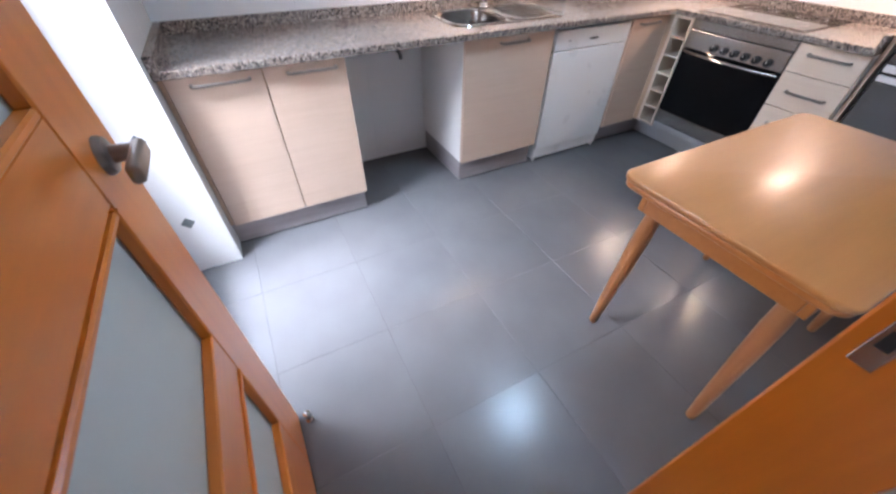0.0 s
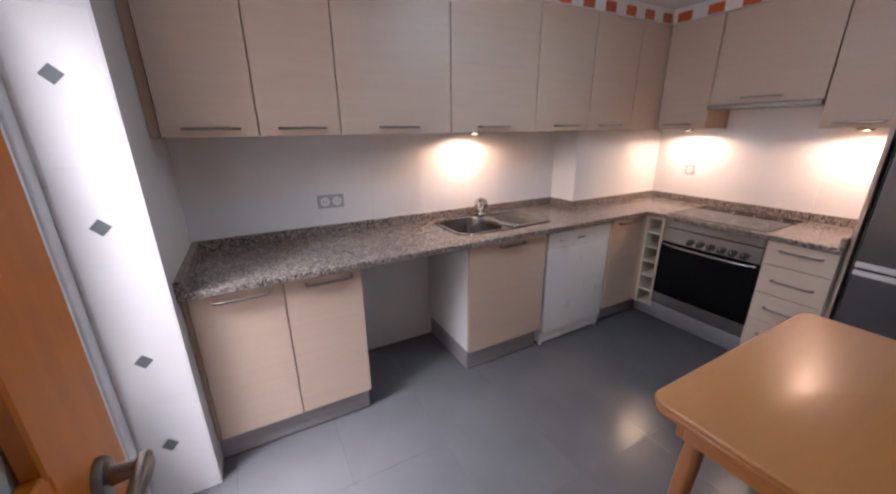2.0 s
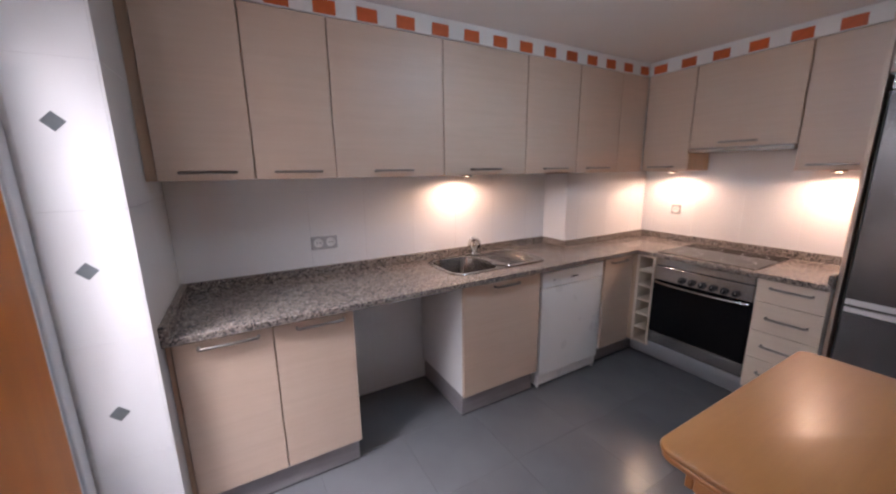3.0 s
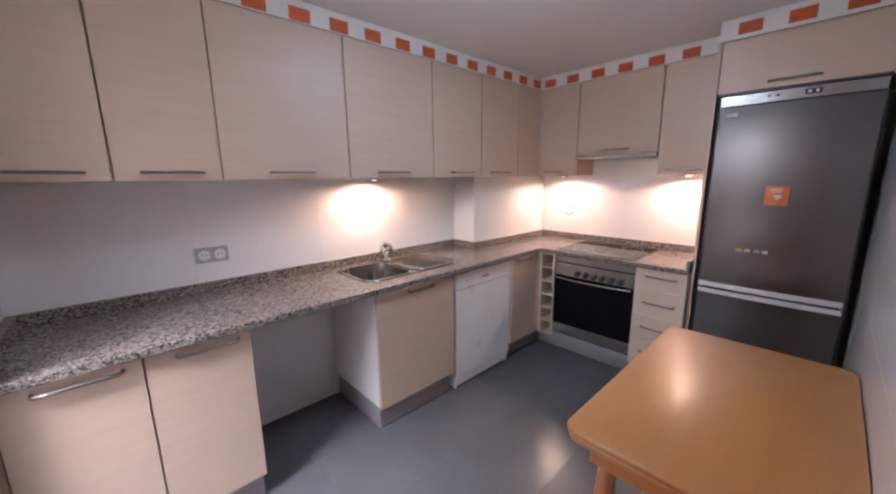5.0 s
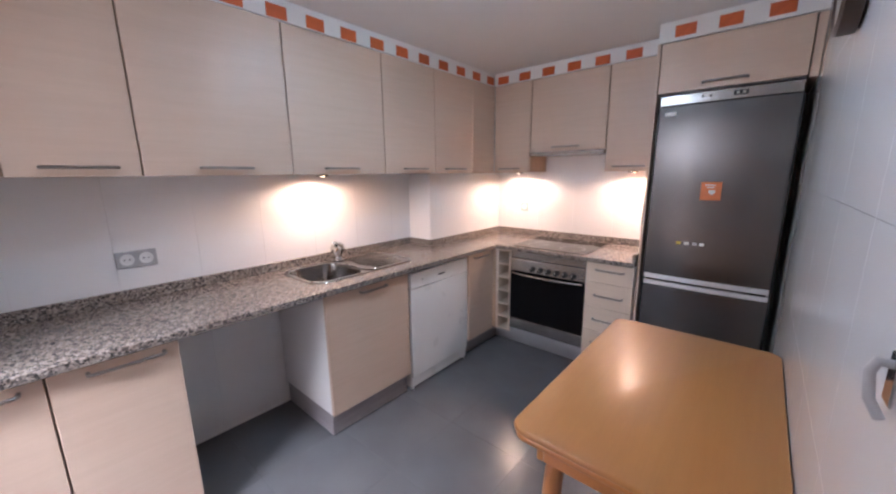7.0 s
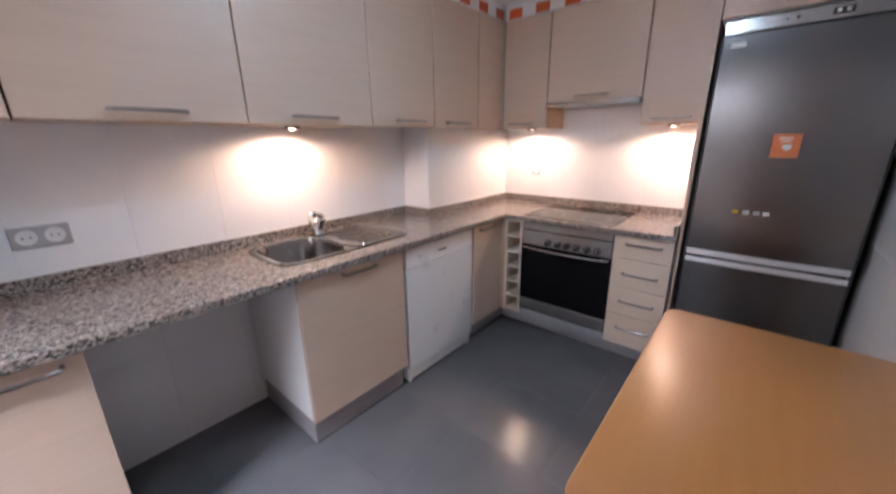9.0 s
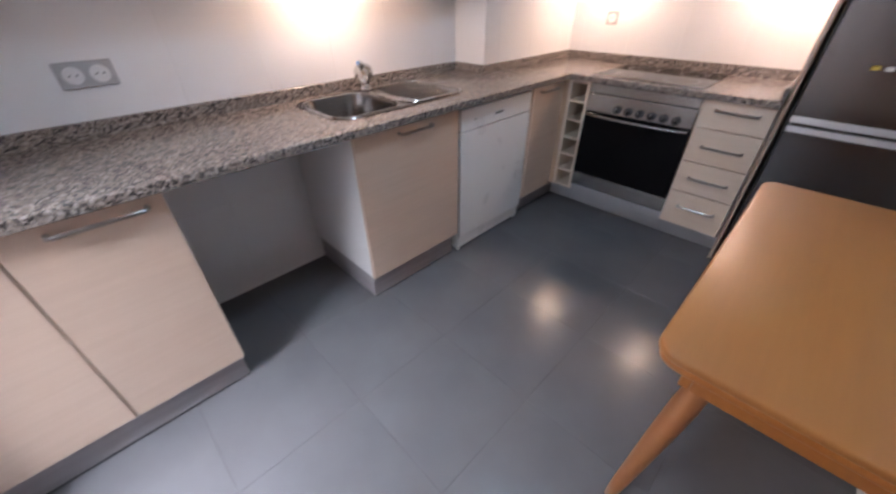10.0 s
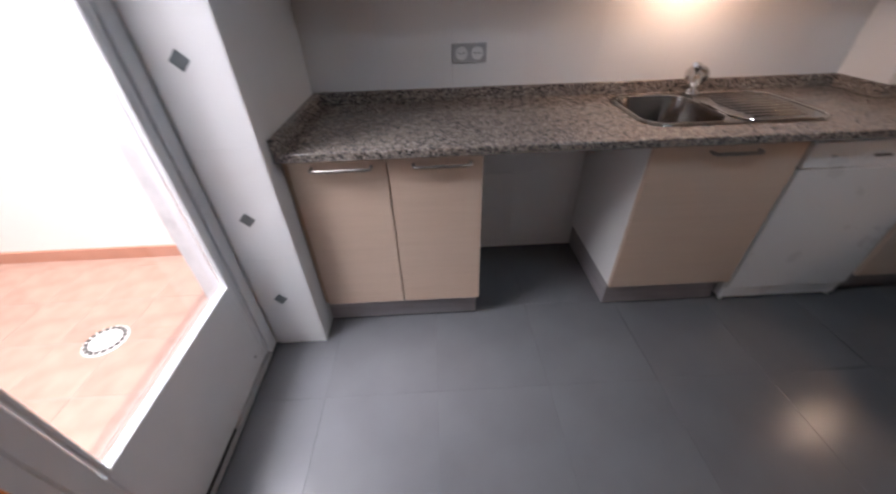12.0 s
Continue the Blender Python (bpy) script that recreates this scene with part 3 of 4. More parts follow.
for b2 in (box(-3.486, -1.021, -0.022, -0.002, WT1, UP, 0.002), box(-1.021, -1.001, -0.262, -0.002, WT1, UP, 0.002), box(-1.001, -0.022, -0.262, -0.242, WT1, UP, 0.002),
           box(-0.022, -0.002, -1.647, -0.242, WT1, UP, 0.002), box(-3.5185, -3.486, -0.622, -0.002, WT1, UP, 0.002), box(-0.600, -0.002, -1.667, -1.647, WT1, UP, 0.002)):
    part("upstand", b2, GRANITE, wtop)

# sink with drainer
sk = thing("sink", (-1.77, -0.28, WT1), "stainless steel inset sink with ribbed drainer", "sink")
rim = bmesh.new()
out_pts = rounded(-2.168, -1.405, -0.505, -0.072, 0.10, 8)
in_pts = rounded(BX0 + 0.004, BX1 - 0.004, BY0 + 0.004, BY1 - 0.004, 0.085, 8)


def ring(pts, z):
    return [rim.verts.new((x, y, z)) for x, y in pts]


def skin(a, b):
    k = len(a)
    for i in range(k):
        rim.faces.new((a[i], a[(i + 1) % k], b[(i + 1) % k], b[i]))


cx, cy = (BX0 + BX1) / 2, (BY0 + BY1) / 2
shrink = lambda pts, f: [(cx + (x - cx) * f, cy + (y - cy) * f) for x, y in pts]
r0, r1, r2 = ring(out_pts, 0.9005), ring([(-1.7865 + (x + 1.7865) * 0.992, -0.2885 + (y + 0.2885) * 0.985) for x, y in out_pts], 0.9055), ring(in_pts, 0.9035)
r3, r4, r5 = ring(shrink(in_pts, 0.97), 0.888), ring(shrink(in_pts, 0.92), 0.755), ring(shrink(in_pts, 0.82), 0.735)
for a, b in ((r0, r1), (r1, r2), (r2, r3), (r3, r4), (r4, r5)):
    skin(a, b)
rim.faces.new(r5)
bmesh.ops.recalc_face_normals(rim, faces=rim.faces)
part("bowl", rim, SINK_STEEL, sk, "", True)
for i in range(9):
    y = -0.43 + i * 0.037
    part("rib", box(-1.745 + 0.01 * abs(i - 4), -1.445 - 0.012 * abs(i - 4), y - 0.0045, y + 0.0045, 0.9025, 0.9085, 0.003, 2), SINK_STEEL, sk, "", True)
bead = [(x, y, 0.9045) for x, y in rounded(BX0 - 0.004, BX1 + 0.004, BY0 - 0.004, BY1 + 0.004, 0.09, 8)]
part("rim_bead", tube(bead + bead[:1], 0.0035, 8), CHROME, sk, "polished bead round the bowl", True)
edge = [(x, y, 0.9065) for x, y in rounded(-1.790, -1.420, -0.488, -0.090, 0.08, 6)]
part("drainer_bead", tube(edge + edge[:1], 0.003, 8), CHROME, sk, "", True)
part("plug", turned([(0.034, 0.7355), (0.034, 0.738), (0.024, 0.740), (0.010, 0.740)], (cx, cy, 0), 20), CHROME, sk, "", True)
part("overflow", rod((BX1 - 0.013, cy, 0.85), (BX1 - 0.021, cy, 0.85), 0.014), CHROME, sk)
tp = thing("tap", (-1.755, -0.075, 0.904), "chrome single lever mixer tap on the sink", "tap")
part("body", turned([(0.034, 0.9055), (0.034, 0.912), (0.029, 0.918), (0.027, 0.936), (0.029, 0.950), (0.034, 0.962)], (-1.755, -0.085, 0), 24), CHROME, tp, "", True)
part("spout", tube([(-1.757, -0.090, 0.972), (-1.780, -0.120, 0.990), (-1.802, -0.152, 0.998), (-1.822, -0.182, 0.992), (-1.832, -0.198, 0.974), (-1.833, -0.200, 0.958)], [0.025, 0.024, 0.023, 0.022, 0.021, 0.018], 16), CHROME, tp, "", True)
hd_ = part("lever_head", turned([(0.034, 0.0), (0.043, 0.010), (0.048, 0.026), (0.047, 0.042), (0.039, 0.056), (0.022, 0.065), (0.008, 0.067)], (-1.755, -0.085, 0.960), 24, (-0.25, -0.30, 0.92)), CHROME, tp, "", True)
part("lever", tube([(-1.772, -0.105, 1.012), (-1.800, -0.135, 1.034), (-1.832, -0.166, 1.044)], [0.020, 0.016, 0.010], 12), CHROME, hd_, "", True)

# dishwasher
dw = thing("dishwasher", (-1.245, -0.30, 0), "white freestanding dishwasher under the worktop", "dishwasher")
part("body", box(-1.545, -0.947, -0.545, -0.250, 0.015, 0.858, 0.004), WHITE_ENAMEL, dw)
part("door", box(-1.545, -0.947, -0.570, -0.546, 0.095, 0.732, 0.006, 2), WHITE_ENAMEL, dw)
cp = part("control_panel", box(-1.545, -0.947, -0.574, -0.546, 0.736, 0.845, 0.006, 2), WHITE_ENAMEL, dw)
grip = part("grip", box(-1.31, -1.19, -0.577, -0.574, 0.768, 0.802, 0.001), WHITE_PLASTIC, cp, "white recessed grip plate")
part("badge_bar", box(-1.285, -1.215, -0.5782, -0.5772, 0.779, 0.791), DARK_GREY, grip)
# Dark strip set in as the shadow between door and panel.
part("panel_shadow_line", box(-1.543, -0.949, -0.560, -0.5465, 0.7325, 0.7355), DARK_GREY, cp)
part("button", box(-1.45, -1.43, -0.577, -0.574, 0.782, 0.790), GREY_PLASTIC, cp)
# Black strip puts in the shadow gap below the worktop.
part("top_vent", box(-1.54, -0.952, -0.566, -0.546, 0.848, 0.856), BLACK, dw)
part("kick_panel", box(-1.545, -0.947, -0.556, -0.546, 0.022, 0.092, 0.003), WHITE_ENAMEL, dw)
for fx in (-1.53, -0.965):
    part("foot", box(fx - 0.010, fx + 0.010, -0.552, -0.530, 0, 0.024, 0.004), WHITE_PLASTIC, dw)

# bottle rack
solid("corner_post", box(-0.602, -0.560, -0.6125, -0.563, 0.162, 0.866, 0.001), LAMINATE_EDGE_SHADE, "maple corner post between the base units", "panel", "thing")
rk = thing("bottle_rack", (-0.3, -0.68, 0.16), "pale maple bottle rack with six compartments", "bottle rack")
part("side_panel", box(-0.600, -0.11, -0.632, -0.613, 0.162, 0.866, 0.001), LAMINATE_LAMPLIT, rk)
part("side_panel", box(-0.600, -0.11, -0.748, -0.734, 0.162, 0.866, 0.001), LAMINATE_LAMPLIT, rk)
part("back_panel", box(-0.109, -0.10, -0.748, -0.616, 0.162, 0.866), LAMINATE_EDGE_SHADE, rk)
for i in range(7):
    z = 0.163 + i * 0.1145
    part("shelf", box(-0.597, -0.11, -0.7335, -0.6325, z, z + 0.013, 0.001), LAMINATE_LAMPLIT, rk)

# oven
ov = thing("oven", (-0.3, -1.055, 0.16), "stainless steel built-in oven with black glass door", "oven")
part("body", box(-0.575, -0.05, -1.352, -0.754, 0.165, 0.864), BLACK, ov)
part("upper_trim", box(-0.598, -0.576, -1.355, -0.751, 0.812, 0.864, 0.003), STEEL, ov)
cp = part("control_panel", box(-0.604, -0.576, -1.355, -0.751, 0.706, 0.808, 0.004, 2), STEEL, ov, "brushed steel control panel")
for i in range(6):
    y = -0.948 - i * 0.0645
    k = part("knob", turned([(0.022, 0), (0.022, 0.004), (0.018, 0.008), (0.017, 0.024), (0.014, 0.027)], (-0.604, y, 0.738), 18, (-1, 0, 0)), BLACK, cp, "black oven knob", True)
    part("pointer", box(-0.633, -0.6312, y - 0.0015, y + 0.0015, 0.740, 0.752), PAPER, k)
gd = part("oven_door", box(-0.602, -0.577, -1.355, -0.751, 0.302, 0.702, 0.004, 2), BLACK_GLASS, ov, "black glass oven door")
hp = [(-0.602 - 0.034 * math.sin(math.pi * min(1, max(0, (i - 0.5) / 9))) ** 0.4 - 0.004, -0.765 - i * 0.0576, 0.688) for i in range(11)]
b2 = tube(hp, 0.0085, 10)
part("handle", b2, STEEL, gd, "curved steel oven handle", True)
part("window", box(-0.6035, -0.602, -1.29, -0.82, 0.37, 0.62), BLACK_GLASS, gd)
part("lower_trim", box(-0.600, -0.577, -1.355, -0.751, 0.208, 0.298, 0.003), STEEL, ov)
part("base_strip", box(-0.590, -0.40, -1.355, -0.751, 0.163, 0.205, 0.002), PLINTH_BLUE, ov)
hb = thing("hob", (-0.31, -1.04, WT1), "black ceramic glass hob in the worktop", "hob")
pl = part("glass", slab(rounded(-0.565, -0.075, -1.338, -0.742, 0.012, 3), 0.9005, 0.907, 0.002), HOB_GLASS, hb)
for hx, hy, r in ((-0.44, -0.90, 0.075), (-0.44, -1.19, 0.09), (-0.20, -0.90, 0.09), (-0.20, -1.19, 0.075)):
    b2 = bmesh.new()
    k = 36
    A = [b2.verts.new((hx + r * math.cos(2 * math.pi * i / k), hy + r * math.sin(2 * math.pi * i / k), 0.9074)) for i in range(k)]
    B = [b2.verts.new((hx + (r - 0.003) * math.cos(2 * math.pi * i / k), hy + (r - 0.003) * math.sin(2 * math.pi * i / k), 0.9074)) for i in range(k)]
    for i in range(k):
        b2.faces.new((A[i], A[(i + 1) % k], B[(i + 1) % k], B[i]))
    part("cooking_zone", b2, GREY_PLASTIC, pl)
part("front_trim", box(-0.571, -0.566, -1.340, -0.740, 0.9005, 0.909, 0.001), STEEL, hb)

# drawers
dr = thing("drawer_unit", (-0.3, -1.515, 0.16), "pale maple unit of four drawers", "drawers")
carcass("O", -1.664, -1.360, 0.02, 0.580, 0.162, 0.864, dr)
for z0, z1, hz_ in ((0.728, 0.862, 0.820), (0.548, 0.724, 0.637), (0.372, 0.544, 0.462), (0.165, 0.368, 0.288)):
    f = part("drawer", box(-0.600, -0.582, -1.664, -1.360, z0, z1, 0.0018), LAMINATE_LAMPLIT, dr)
    part("handle", bar_handle((-0.600, -1.425, hz_), (-0.600, -1.612, hz_), (-0.026, 0, 0)), HANDLE, f, "satin metal bow handle", True)

# ---- fridge, tall panel, cabinet above ----
tpn = solid("tall_panel", box(-0.545, -0.001, -1.686, -1.6685, 0, 2.196, 0.001), LAMINATE, "tall maple side panel beside the fridge", "panel", "thing")
fg = thing("fridge", (-0.28, -2.01, 0), "dark graphite fridge freezer with chrome handle band", "fridge")
FY0, FY1, FX = -2.332, -1.704, -0.560
part("body", box(FX + 0.064, -0.02, FY0 + 0.003, FY1 - 0.003, 0.03, 1.895, 0.004), DARK_GREY, fg)


def curved_door(z0, z1):
    bm = bmesh.new()
    n = 12
    rows = []
    for i in range(n + 1):
        u = i / n
        y = FY0 + 0.010 + (FY1 - FY0 - 0.020) * u
        x = FX - 0.012 * (1 - (2 * u - 1) ** 2)
        rows.append([bm.verts.new((x, y, z0)), bm.verts.new((x, y, z1)), bm.verts.new((FX + 0.052, y, z1)), bm.verts.new((FX + 0.052, y, z0))])
    for a, b in zip(rows, rows[1:]):
        for k in range(4):
            bm.faces.new((a[k], a[(k + 1) % 4], b[(k + 1) % 4], b[k]))
    bm.faces.new(rows[0][::-1])
    bm.faces.new(rows[-1])
    bmesh.ops.recalc_face_normals(bm, faces=bm.faces)
    return bm


ud = part("upper_door", curved_door(0.842, 1.838), FRIDGE, fg, "dark graphite upper door", True)
ld = part("lower_door", curved_door(0.08, 0.770), FRIDGE, fg, "dark graphite freezer door", True)
for y0, y1 in ((FY0, FY0 + 0.009), (FY1 - 0.009, FY1)):
    part("edge_strip", box(FX + 0.002, FX + 0.060, y0, y1, 0.08, 1.838, 0.002), BLACK, fg)
part("handle_band", curved_door(0.812, 0.842), BAND, fg, "chrome handle band", True)
part("handle_band", curved_door(0.772, 0.797), BAND, fg, "chrome handle band", True)
part("grip_gap", box(FX + 0.006, FX + 0.05, FY0 + 0.02, FY1 - 0.02, 0.798, 0.811), BLACK, fg)
tpan = part("top_panel", curved_door(1.846, 1.898), STEEL, fg, "silver control panel", True)
part("display", box(FX - 0.0135, FX - 0.011, -2.115, -2.055, 1.862, 1.886), BLACK, tpan)
for y in (-2.072, -2.098):
    part("digit_light", box(FX - 0.0145, FX - 0.0136, y - 0.006, y + 0.006, 1.868, 1.880), PAPER, tpan)
for y in (-1.955, -1.92):
    part("button", box(FX - 0.0135, FX - 0.0115, y - 0.005, y + 0.005, 1.869, 1.879), BLACK, tpan)
st = part("sticker", box(FX - 0.0135, FX - 0.0125, -2.058, -1.963, 1.312, 1.412), STICKER, ud, "orange square energy sticker")
for y0, y1, z0, z1 in ((-2.030, -1.982, 1.393, 1.399), (-2.025, -1.990, 1.380, 1.386), (-2.030, -2.000, 1.350, 1.368), (-2.022, -2.010, 1.342, 1.350)):
    part("print_bar", box(FX - 0.0142, FX - 0.0136, y0, y1, z0, z1), PAPER, st)
part("label", box(FX - 0.006, FX - 0.0045, -1.800, -1.745, 1.790, 1.808), PAPER, ud, "small pale label")
for y, mt in ((-1.885, YELLOW), (-1.925, PAPER), (-1.965, GREY_PLASTIC), (-2.0, PAPER)):
    part("badge_mark", box(FX - 0.0130, FX - 0.0105, y - 0.012, y + 0.012, 1.046, 1.062, 0.0005), mt, ud)
fc = thing("wall_cabinet", (-0.28, -1.99, 1.915), "maple cabinet above the fridge", "cabinet", "wall cabinets")
carcass("O", -2.328, -1.690, 0.004, 0.524, 1.918, 2.194, fc)
door_front("O", -2.330, -1.688, 0.545, 1.920, 2.192, fc, LAMINATE_Y, (-2.105, -1.905, 1.952))
solid("filler_panel", box(-0.530, -0.002, RIGHT_Y + 0.002, -2.332, 1.91, 2.194, 0.001), LAMINATE_Y, "maple filler strip beside the fridge cabinet", "panel", "thing")

# ---- wall cabinets ----
U0, U1, UD = 1.480, 2.203, 0.380


def wall_cabinet(side, a0, a1, back, dep, z0, doors, label):
    at = wpt(side, (a0 + a1) / 2, dep / 2, z0)
    c = thing("wall_cabinet", at, label, "cabinet", "wall cabinets")
    # Carcass coloured darker so the gaps between doors look shaded.
    carcass(side, a0 + 0.001, a1 - 0.001, back, dep - 0.024, z0 + 0.004, U1, c, LAMINATE_EDGE_SHADE)
    for d0, d1, h in doors:
        door_front(side, d0, d1, dep, z0, U1 - 0.001, c, front_mat(side), h)
    return c


wall_cabinet("S", -3.480, -2.770, 0.003, UD, U0, [(-3.480, -3.125, (-3.405, -3.195, 1.513)), (-3.125, -2.770, (-3.045, -2.838, 1.513))], "pale maple wall cabinet with two doors")
wall_cabinet("S", -2.770, -2.160, 0.003, UD, U0, [(-2.770, -2.160, (-2.575, -2.360, 1.513))], "pale maple wall cabinet with one wide door")
wall_cabinet("S", -2.160, -1.550, 0.003, UD, U0, [(-2.160, -1.550, (-1.980, -1.760, 1.513))], "pale maple wall cabinet above the sink")
wall_cabinet("S", -1.550, -0.620, 0.245, UD, U0, [(-1.550, -1.075, (-1.390, -1.170, 1.513)), (-1.075, -0.620, (-0.968, -0.730, 1.513))], "pale maple wall cabinet with two doors")
solid("corner_filler", box(-0.620, -0.308, -UD, -0.245, U0, U1 - 0.001, 0.001), LAMINATE, "maple filler in the cabinet corner", "panel", "thing")
# Filler stands back in shade; its darker maple carries that shade.
solid("side_filler", box(-3.5185, -3.482, -UD + 0.022, -0.003, U0, U1, 0.001), LAMINATE_EDGE_SHADE, "maple filler beside the wall cabinet", "panel", "thing")
wall_cabinet("O", -0.735, -0.383, 0.003, 0.306, U0, [(-0.735, -0.383, (-0.635, -0.440, 1.513))], "narrow maple wall cabinet beside the hood")
wall_cabinet("O", -1.337, -0.737, 0.003, 0.306, 1.640, [(-1.337, -0.737, (-1.142, -0.925, 1.672))], "maple cabinet above the extractor hood")
wall_cabinet("O", -1.666, -1.339, 0.003, 0.306, U0, [(-1.666, -1.339, (-1.605, -1.395, 1.513))], "narrow maple wall cabinet beside the fridge")
hd = thing("extractor_hood", (-0.16, -1.037, 1.61), "slim grey pull-out extractor hood", "hood")
part("body", box(-0.285, -0.004, -1.335, -0.739, 1.612, 1.638, 0.002), GREY_PLASTIC, hd)
part("visor", box(-0.330, -0.286, -1.335, -0.739, 1.608, 1.637, 0.005, 2), STEEL, hd, "steel front visor")
part("filter", box(-0.26, -0.05, -1.30, -0.775, 1.6085, 1.6115), STEEL, hd)

# under-cabinet lamps
for px, py in PUCKS:
    lt = thing("under_cabinet_light", (px, py, 1.46), "small round halogen light under the cabinet", "lamp", "cabinet lights")
    part("housing", turned([(0.034, 1.468), (0.036, 1.472), (0.036, 1.4835)], (px, py, 0), 20), STEEL, lt, "", True)
    part("lens", turned([(0.014, 1.4655), (0.014, 1.4675)], (px, py, 0), 20), PUCK_GLOW, lt, "glowing lens")
cl = thing("ceiling_light", (*LAMP_XY, CEIL_Z), "round white ceiling light", "lamp")
part("base", turned([(0.10, 2.27), (0.10, 2.303)], (*LAMP_XY, 0), 32), WHITE_PLASTIC, cl, "", True)
part("diffuser", turned([(0.06, 2.236), (0.085, 2.245), (0.095, 2.268)], (*LAMP_XY, 0), 32), LAMP_GLOW, cl, "glowing diffuser", True)


# ---- sockets ----
def socket(side, a, d, z, modules, label):
    s = thing("wall_socket", wpt(side, a, d, z), label, "socket")
    half = 0.0385 * modules
    part("plate", wbox(side, a - half, a + half, d, d + 0.009, z - 0.040, z + 0.040, 0.003), GREY_PLASTIC, s, "silver-grey cover plate")
    for i in range(modules):
        c = a + (i - (modules - 1) / 2) * 0.071
        f = part("insert", turned([(0.027, 0), (0.027, 0.003), (0.021, 0.003), (0.020, 0.0005)], wpt(side, c, d + 0.009, z), 22, wout(side, 1)), WHITE_PLASTIC, s, "white round socket insert", True)
        for k in (-0.0095, 0.0095):
            part("pin_hole", rod(wpt(side, c + k, d + 0.0094, z), wpt(side, c + k, d + 0.0112, z), 0.0032, seg=8), BLACK, f)
    return s


socket("S", -2.788, 0.0, 1.095, 2, "double silver-grey wall socket with white inserts")
socket("O", -0.533, 0.0, 1.163, 1, "single silver-grey wall socket above the worktop")

# ---- table ----
TX0, TX1, TY0, TY1 = -2.283, -1.262, -2.365, -1.760
tb = thing("dining_table", ((TX0 + TX1) / 2, (TY0 + TY1) / 2, 0), "honey-varnished wooden extending table against the tiled wall", "table")
part("tabletop", slab(rounded(TX0, TX1, TY0, TY1, 0.045, 6), 0.7505, 0.770, 0.006, 3), TABLE_WOOD, tb, "", True)
part("extension_leaf", slab(rounded(TX0 + 0.004, TX1 - 0.004, TY0 + 0.006, TY1 - 0.006, 0.043, 6), 0.731, 0.7495, 0.006, 3), TABLE_EDGE, tb, "", True)
AX0, AX1, AY0, AY1 = TX0 + 0.065, TX1 - 0.085, TY0 + 0.055, TY1 - 0.060
part("apron", box(AX0, AX1, AY1 - 0.020, AY1, 0.645, 0.7305, 0.002), TABLE_EDGE, tb)
part("apron", box(AX0, AX1, AY0, AY0 + 0.020, 0.645, 0.7305, 0.002), TABLE_EDGE, tb)
part("apron", box(AX0, AX0 + 0.020, AY0 + 0.021, AY1 - 0.021, 0.645, 0.7305, 0.002), TABLE_EDGE, tb)
part("apron", box(AX1 - 0.020, AX1, AY0 + 0.021, AY1 - 0.021, 0.645, 0.7305, 0.002), TABLE_EDGE, tb)
for tx, ty, fx, fy in ((AX0 + 0.045, AY1 - 0.045, -2.162, -1.816), (AX0 + 0.045, AY0 + 0.045, -2.150, -2.297), (AX1 - 0.045, AY1 - 0.045, -1.336, -1.795), (AX1 - 0.045, AY0 + 0.045, -1.336, -2.300)):
    d = Vector((tx - fx, ty - fy, 0.72))
    L = d.length
    part("leg", turned([(0.013, 0), (0.0155, 0.004), (0.020, 0.15 * L), (0.0265, 0.55 * L), (0.028, 0.75 * L), (0.025, 0.88 * L), (0.025, L)], (fx, fy, 0), 18, d), LEG_WOOD, tb, "", True)

# ---- right wall fittings ----
ck = thing("wall_clock", (-1.62, RIGHT_Y, 1.965), "round dark brown clock on the tiled wall", "clock")
part("case", turned([(0.13, 0.0), (0.145, 0.006), (0.145, 0.04), (0.135, 0.047), (0.12, 0.04)], (-1.62, RIGHT_Y + 0.001, 1.965), 36, (0, 1, 0)), BROWN, ck, "", True)
part("face", turned([(0.119, 0.040), (0.119, 0.042)], (-1.62, RIGHT_Y + 0.001, 1.965), 32, (0, 1, 0)), CLOCK_FACE, ck)
hk = thing("wall_hook", (-2.49, RIGHT_Y, 1.23), "grey metal hook on the tiled wall", "hook")
part("arm", tube([(-2.485, RIGHT_Y, 1.262), (-2.488, RIGHT_Y + 0.016, 1.263), (-2.496, RIGHT_Y + 0.022, 1.252), (-2.505, RIGHT_Y + 0.020, 1.225), (-2.508, RIGHT_Y + 0.010, 1.205)], 0.0055), GREY_PLASTIC, hk, "", True)
part("backplate", box(-2.500, -2.470, RIGHT_Y, RIGHT_Y + 0.004, 1.215, 1.275, 0.0015), CHROME, hk)

# ---- tiles, last ----
CACHE = {}


def piece(name, parent, x0, x1, y0, y1, z0, z1, mat, bevel=0.0004):
    key = (round(x1 - x0, 4), round(y1 - y0, 4), round(z1 - z0, 4), mat.name)
    if key not in CACHE:
        bm = box(-key[0] / 2, key[0] / 2, -key[1] / 2, key[1] / 2, -key[2] / 2, key[2] / 2, bevel)
        me = bpy.data.meshes.new(name)
        bm.to_mesh(me)
        bm.free()
        me.materials.append(mat)
        CACHE[key] = me
    ob = new(name, CACHE[key])
    ob.location = ((x0 + x1) / 2, (y0 + y1) / 2, (z0 + z1) / 2)
    ob.parent = parent
    return ob


def cuts(a, b, start, step):
    """Pieces of a stretch cut at start + k * step."""
    k = math.ceil((a - start) / step + 1e-6)
    at = [a]
    while start + k * step < b - 1e-6:
        at.append(start + k * step)
        k += 1
    at.append(b)
    return [(p, q) for p, q in zip(at, at[1:]) if q - p > 0.015]


J = 0.0003
JW = 0.0002
ZROWS = cuts(0.0, CEIL_Z - 0.002, 0.05, 0.45)
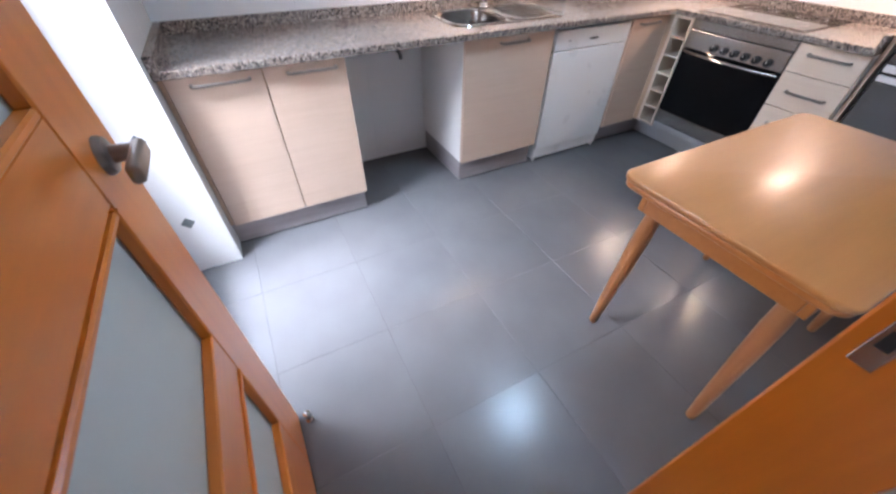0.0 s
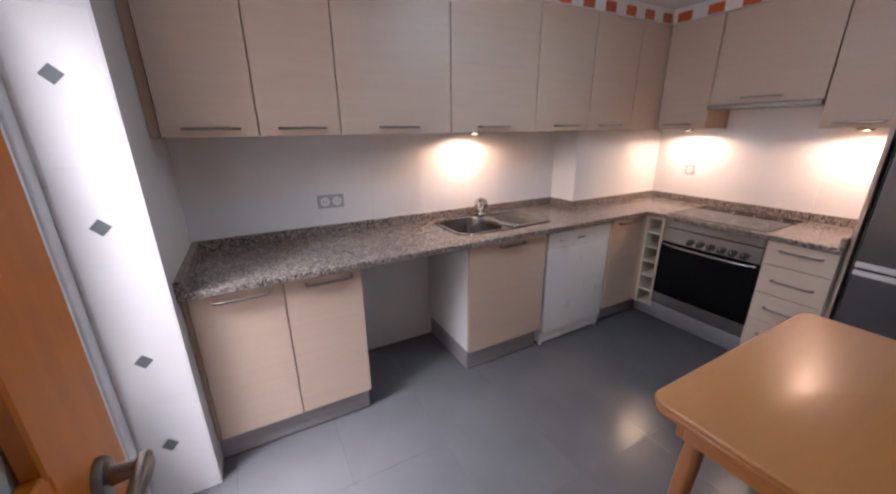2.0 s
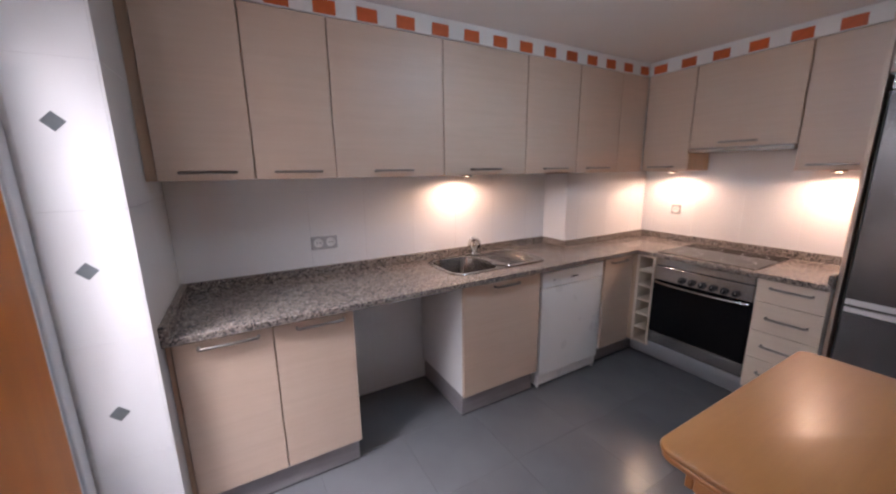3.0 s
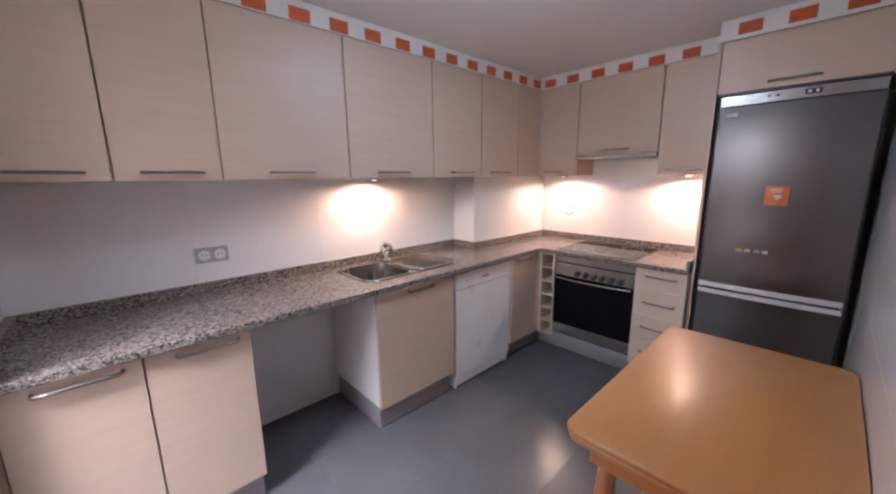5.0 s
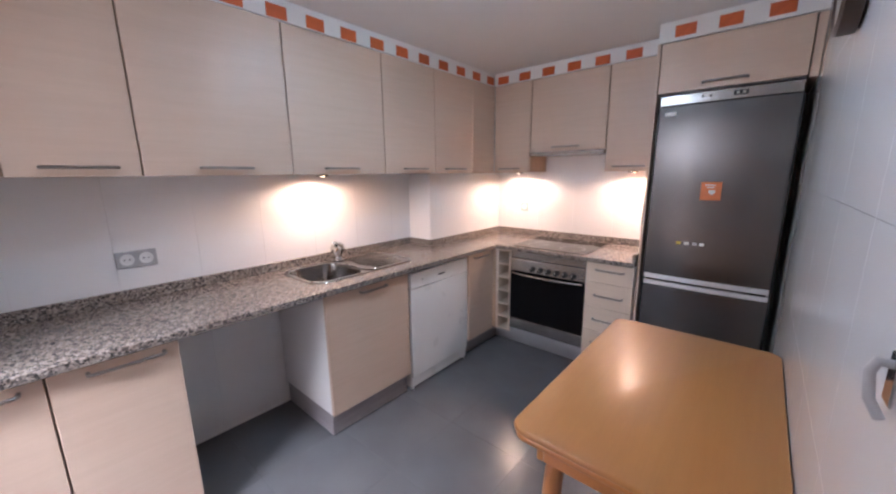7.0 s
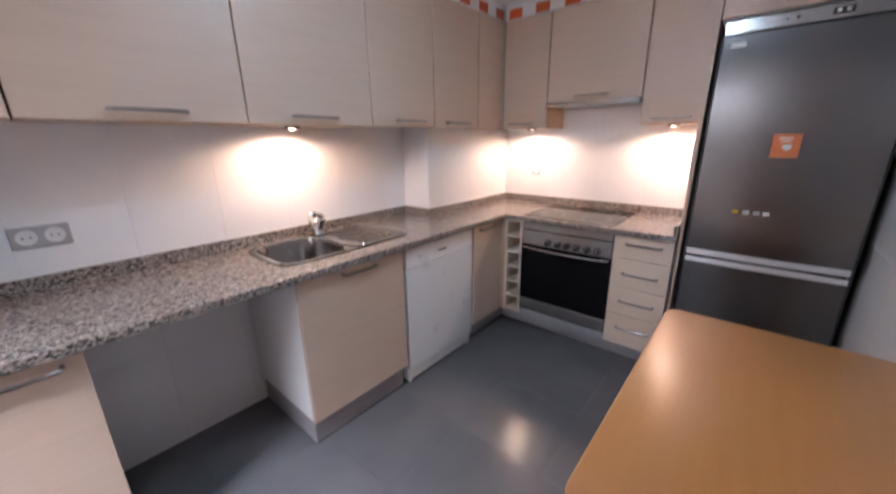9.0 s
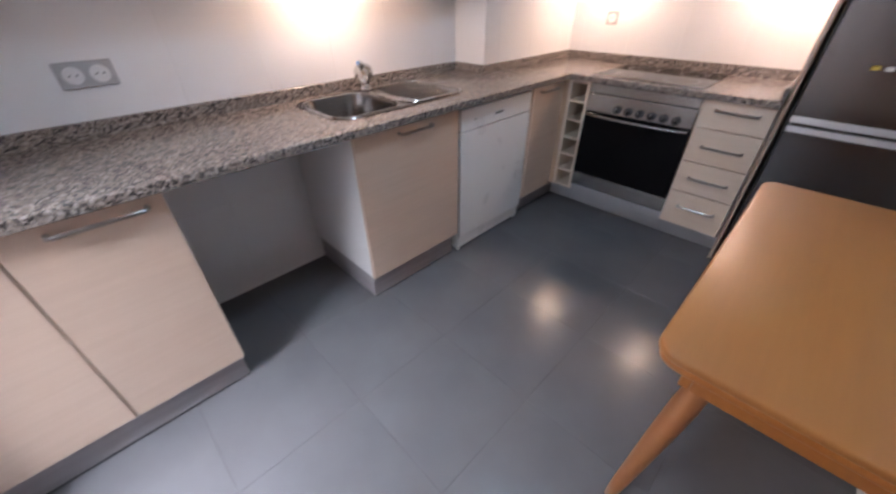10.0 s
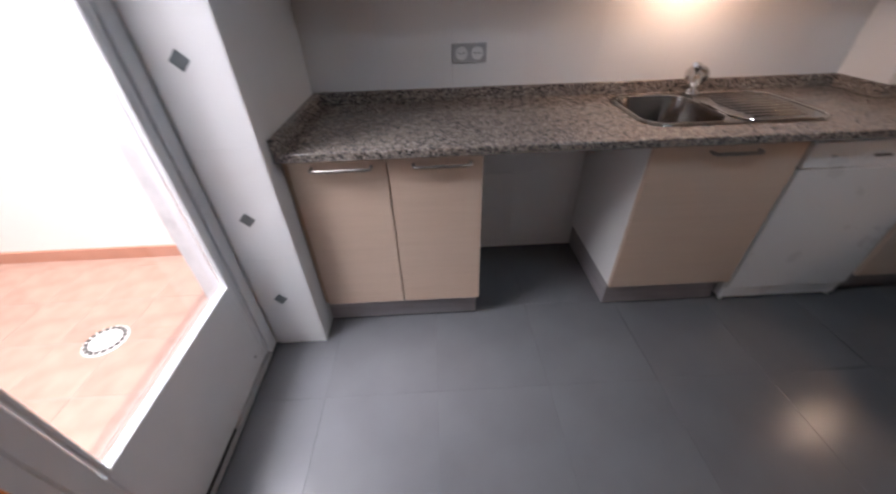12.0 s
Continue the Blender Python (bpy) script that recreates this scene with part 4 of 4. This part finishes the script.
for x0, x1 in cuts(-3.520, -1.0, -3.53, 0.333):
    for z0, z1 in ZROWS[:5]:
        piece("tile", wall_sink, x0 + JW, x1 - JW, 0.0, 0.0075, z0 + JW, z1 - JW, GLAZE)
for x0, x1 in cuts(-1.0, 0.0, -3.53, 0.333):
    for z0, z1 in ZROWS[2:5]:
        piece("tile", wall_column, x0 + JW, x1 - JW, -0.240, -0.2325, z0 + JW, z1 - JW, GLAZE)
for z0, z1 in ZROWS[2:5]:
    piece("tile", wall_column, -1.0, -0.9925, -0.232, -0.001, z0 + JW, z1 - JW, GLAZE)
for y0, y1 in cuts(-1.668, -0.241, -1.668, 0.333):
    for z0, z1 in ZROWS[2:5]:
        piece("tile", wall_oven, 0.0, 0.0075, y0 + JW, y1 - JW, z0 + JW, z1 - JW, GLAZE)
for x0, x1 in cuts(-2.659, 0.0, -2.565, 0.333):
    for z0, z1 in ZROWS:
        piece("tile", wall_right, x0 + JW, x1 - JW, RIGHT_Y - 0.0075, RIGHT_Y, z0 + JW, z1 - JW, GLAZE)
for y0, y1 in cuts(-0.680, -0.001, -0.68, 0.333):
    for z0, z1 in ZROWS:
        piece("tile", wall_pillar, -3.5275, -3.520, y0 + JW * (y0 > -0.67), y1 - JW, z0 + JW, z1 - JW, GLAZE)
for z0, z1 in ZROWS:
    piece("tile", wall_pillar, -3.742, -3.528, -0.680, -0.6725, z0 + JW, z1 - JW, GLAZE)
for z in (0.287, 0.685, 1.205, 1.667, 2.12):
    b2 = box(-0.021, 0.021, -0.0015, 0, -0.021, 0.021, 0.0005)
    bmesh.ops.transform(b2, matrix=Matrix.Translation((-3.652, -0.6802, z)) @ Matrix.Rotation(radians(45), 4, "Y"), verts=b2.verts)
    part("diamond_insert", b2, GREY_DIAMOND, wall_pillar, "small grey diamond tile")
for x0, x1 in cuts(-3.75, 0.0, -2.538, 0.461):
    for y0, y1 in cuts(RIGHT_Y - 0.14, 0.0, -0.976, 0.463):
        piece("floor_tile", floor, x0 + J, x1 - J, y0 + J, y1 - J, -0.010, 0.0, FLOOR_TILE, 0.0006)
for x0, x1 in cuts(-7.0, -3.97, -7.0, 0.303):
    for y0, y1 in cuts(-2.4, 0.11, -2.4, 0.303):
        piece("paving_tile", patio, x0 + 0.003, x1 - 0.003, y0 + 0.003, y1 - 0.003, -0.056, -0.036, TERRACOTTA, 0.002)
fr_s = bpy.data.objects["soffit_sink"]
for i in range(16):
    x = -3.42 + 0.2 * i
    if x + 0.1 < -0.31:
        piece("frieze_tile", fr_s, x, x + 0.1, -0.379, -0.3762, 2.212, 2.272, ORANGE, 0.0008)
fr_o = bpy.data.objects["soffit_oven"]
for i in range(6):
    y = -0.512 - 0.203 * i
    piece("frieze_tile", fr_o, -0.305, -0.3022, y, y + 0.1, 2.212, 2.272, ORANGE, 0.0008)
fr_f = bpy.data.objects["soffit_fridge"]
for i in range(3):
    y = -1.85 - 0.2 * i
    piece("frieze_tile", fr_f, -0.548, -0.5452, y, y + 0.1, 2.215, 2.275, ORANGE, 0.0008)
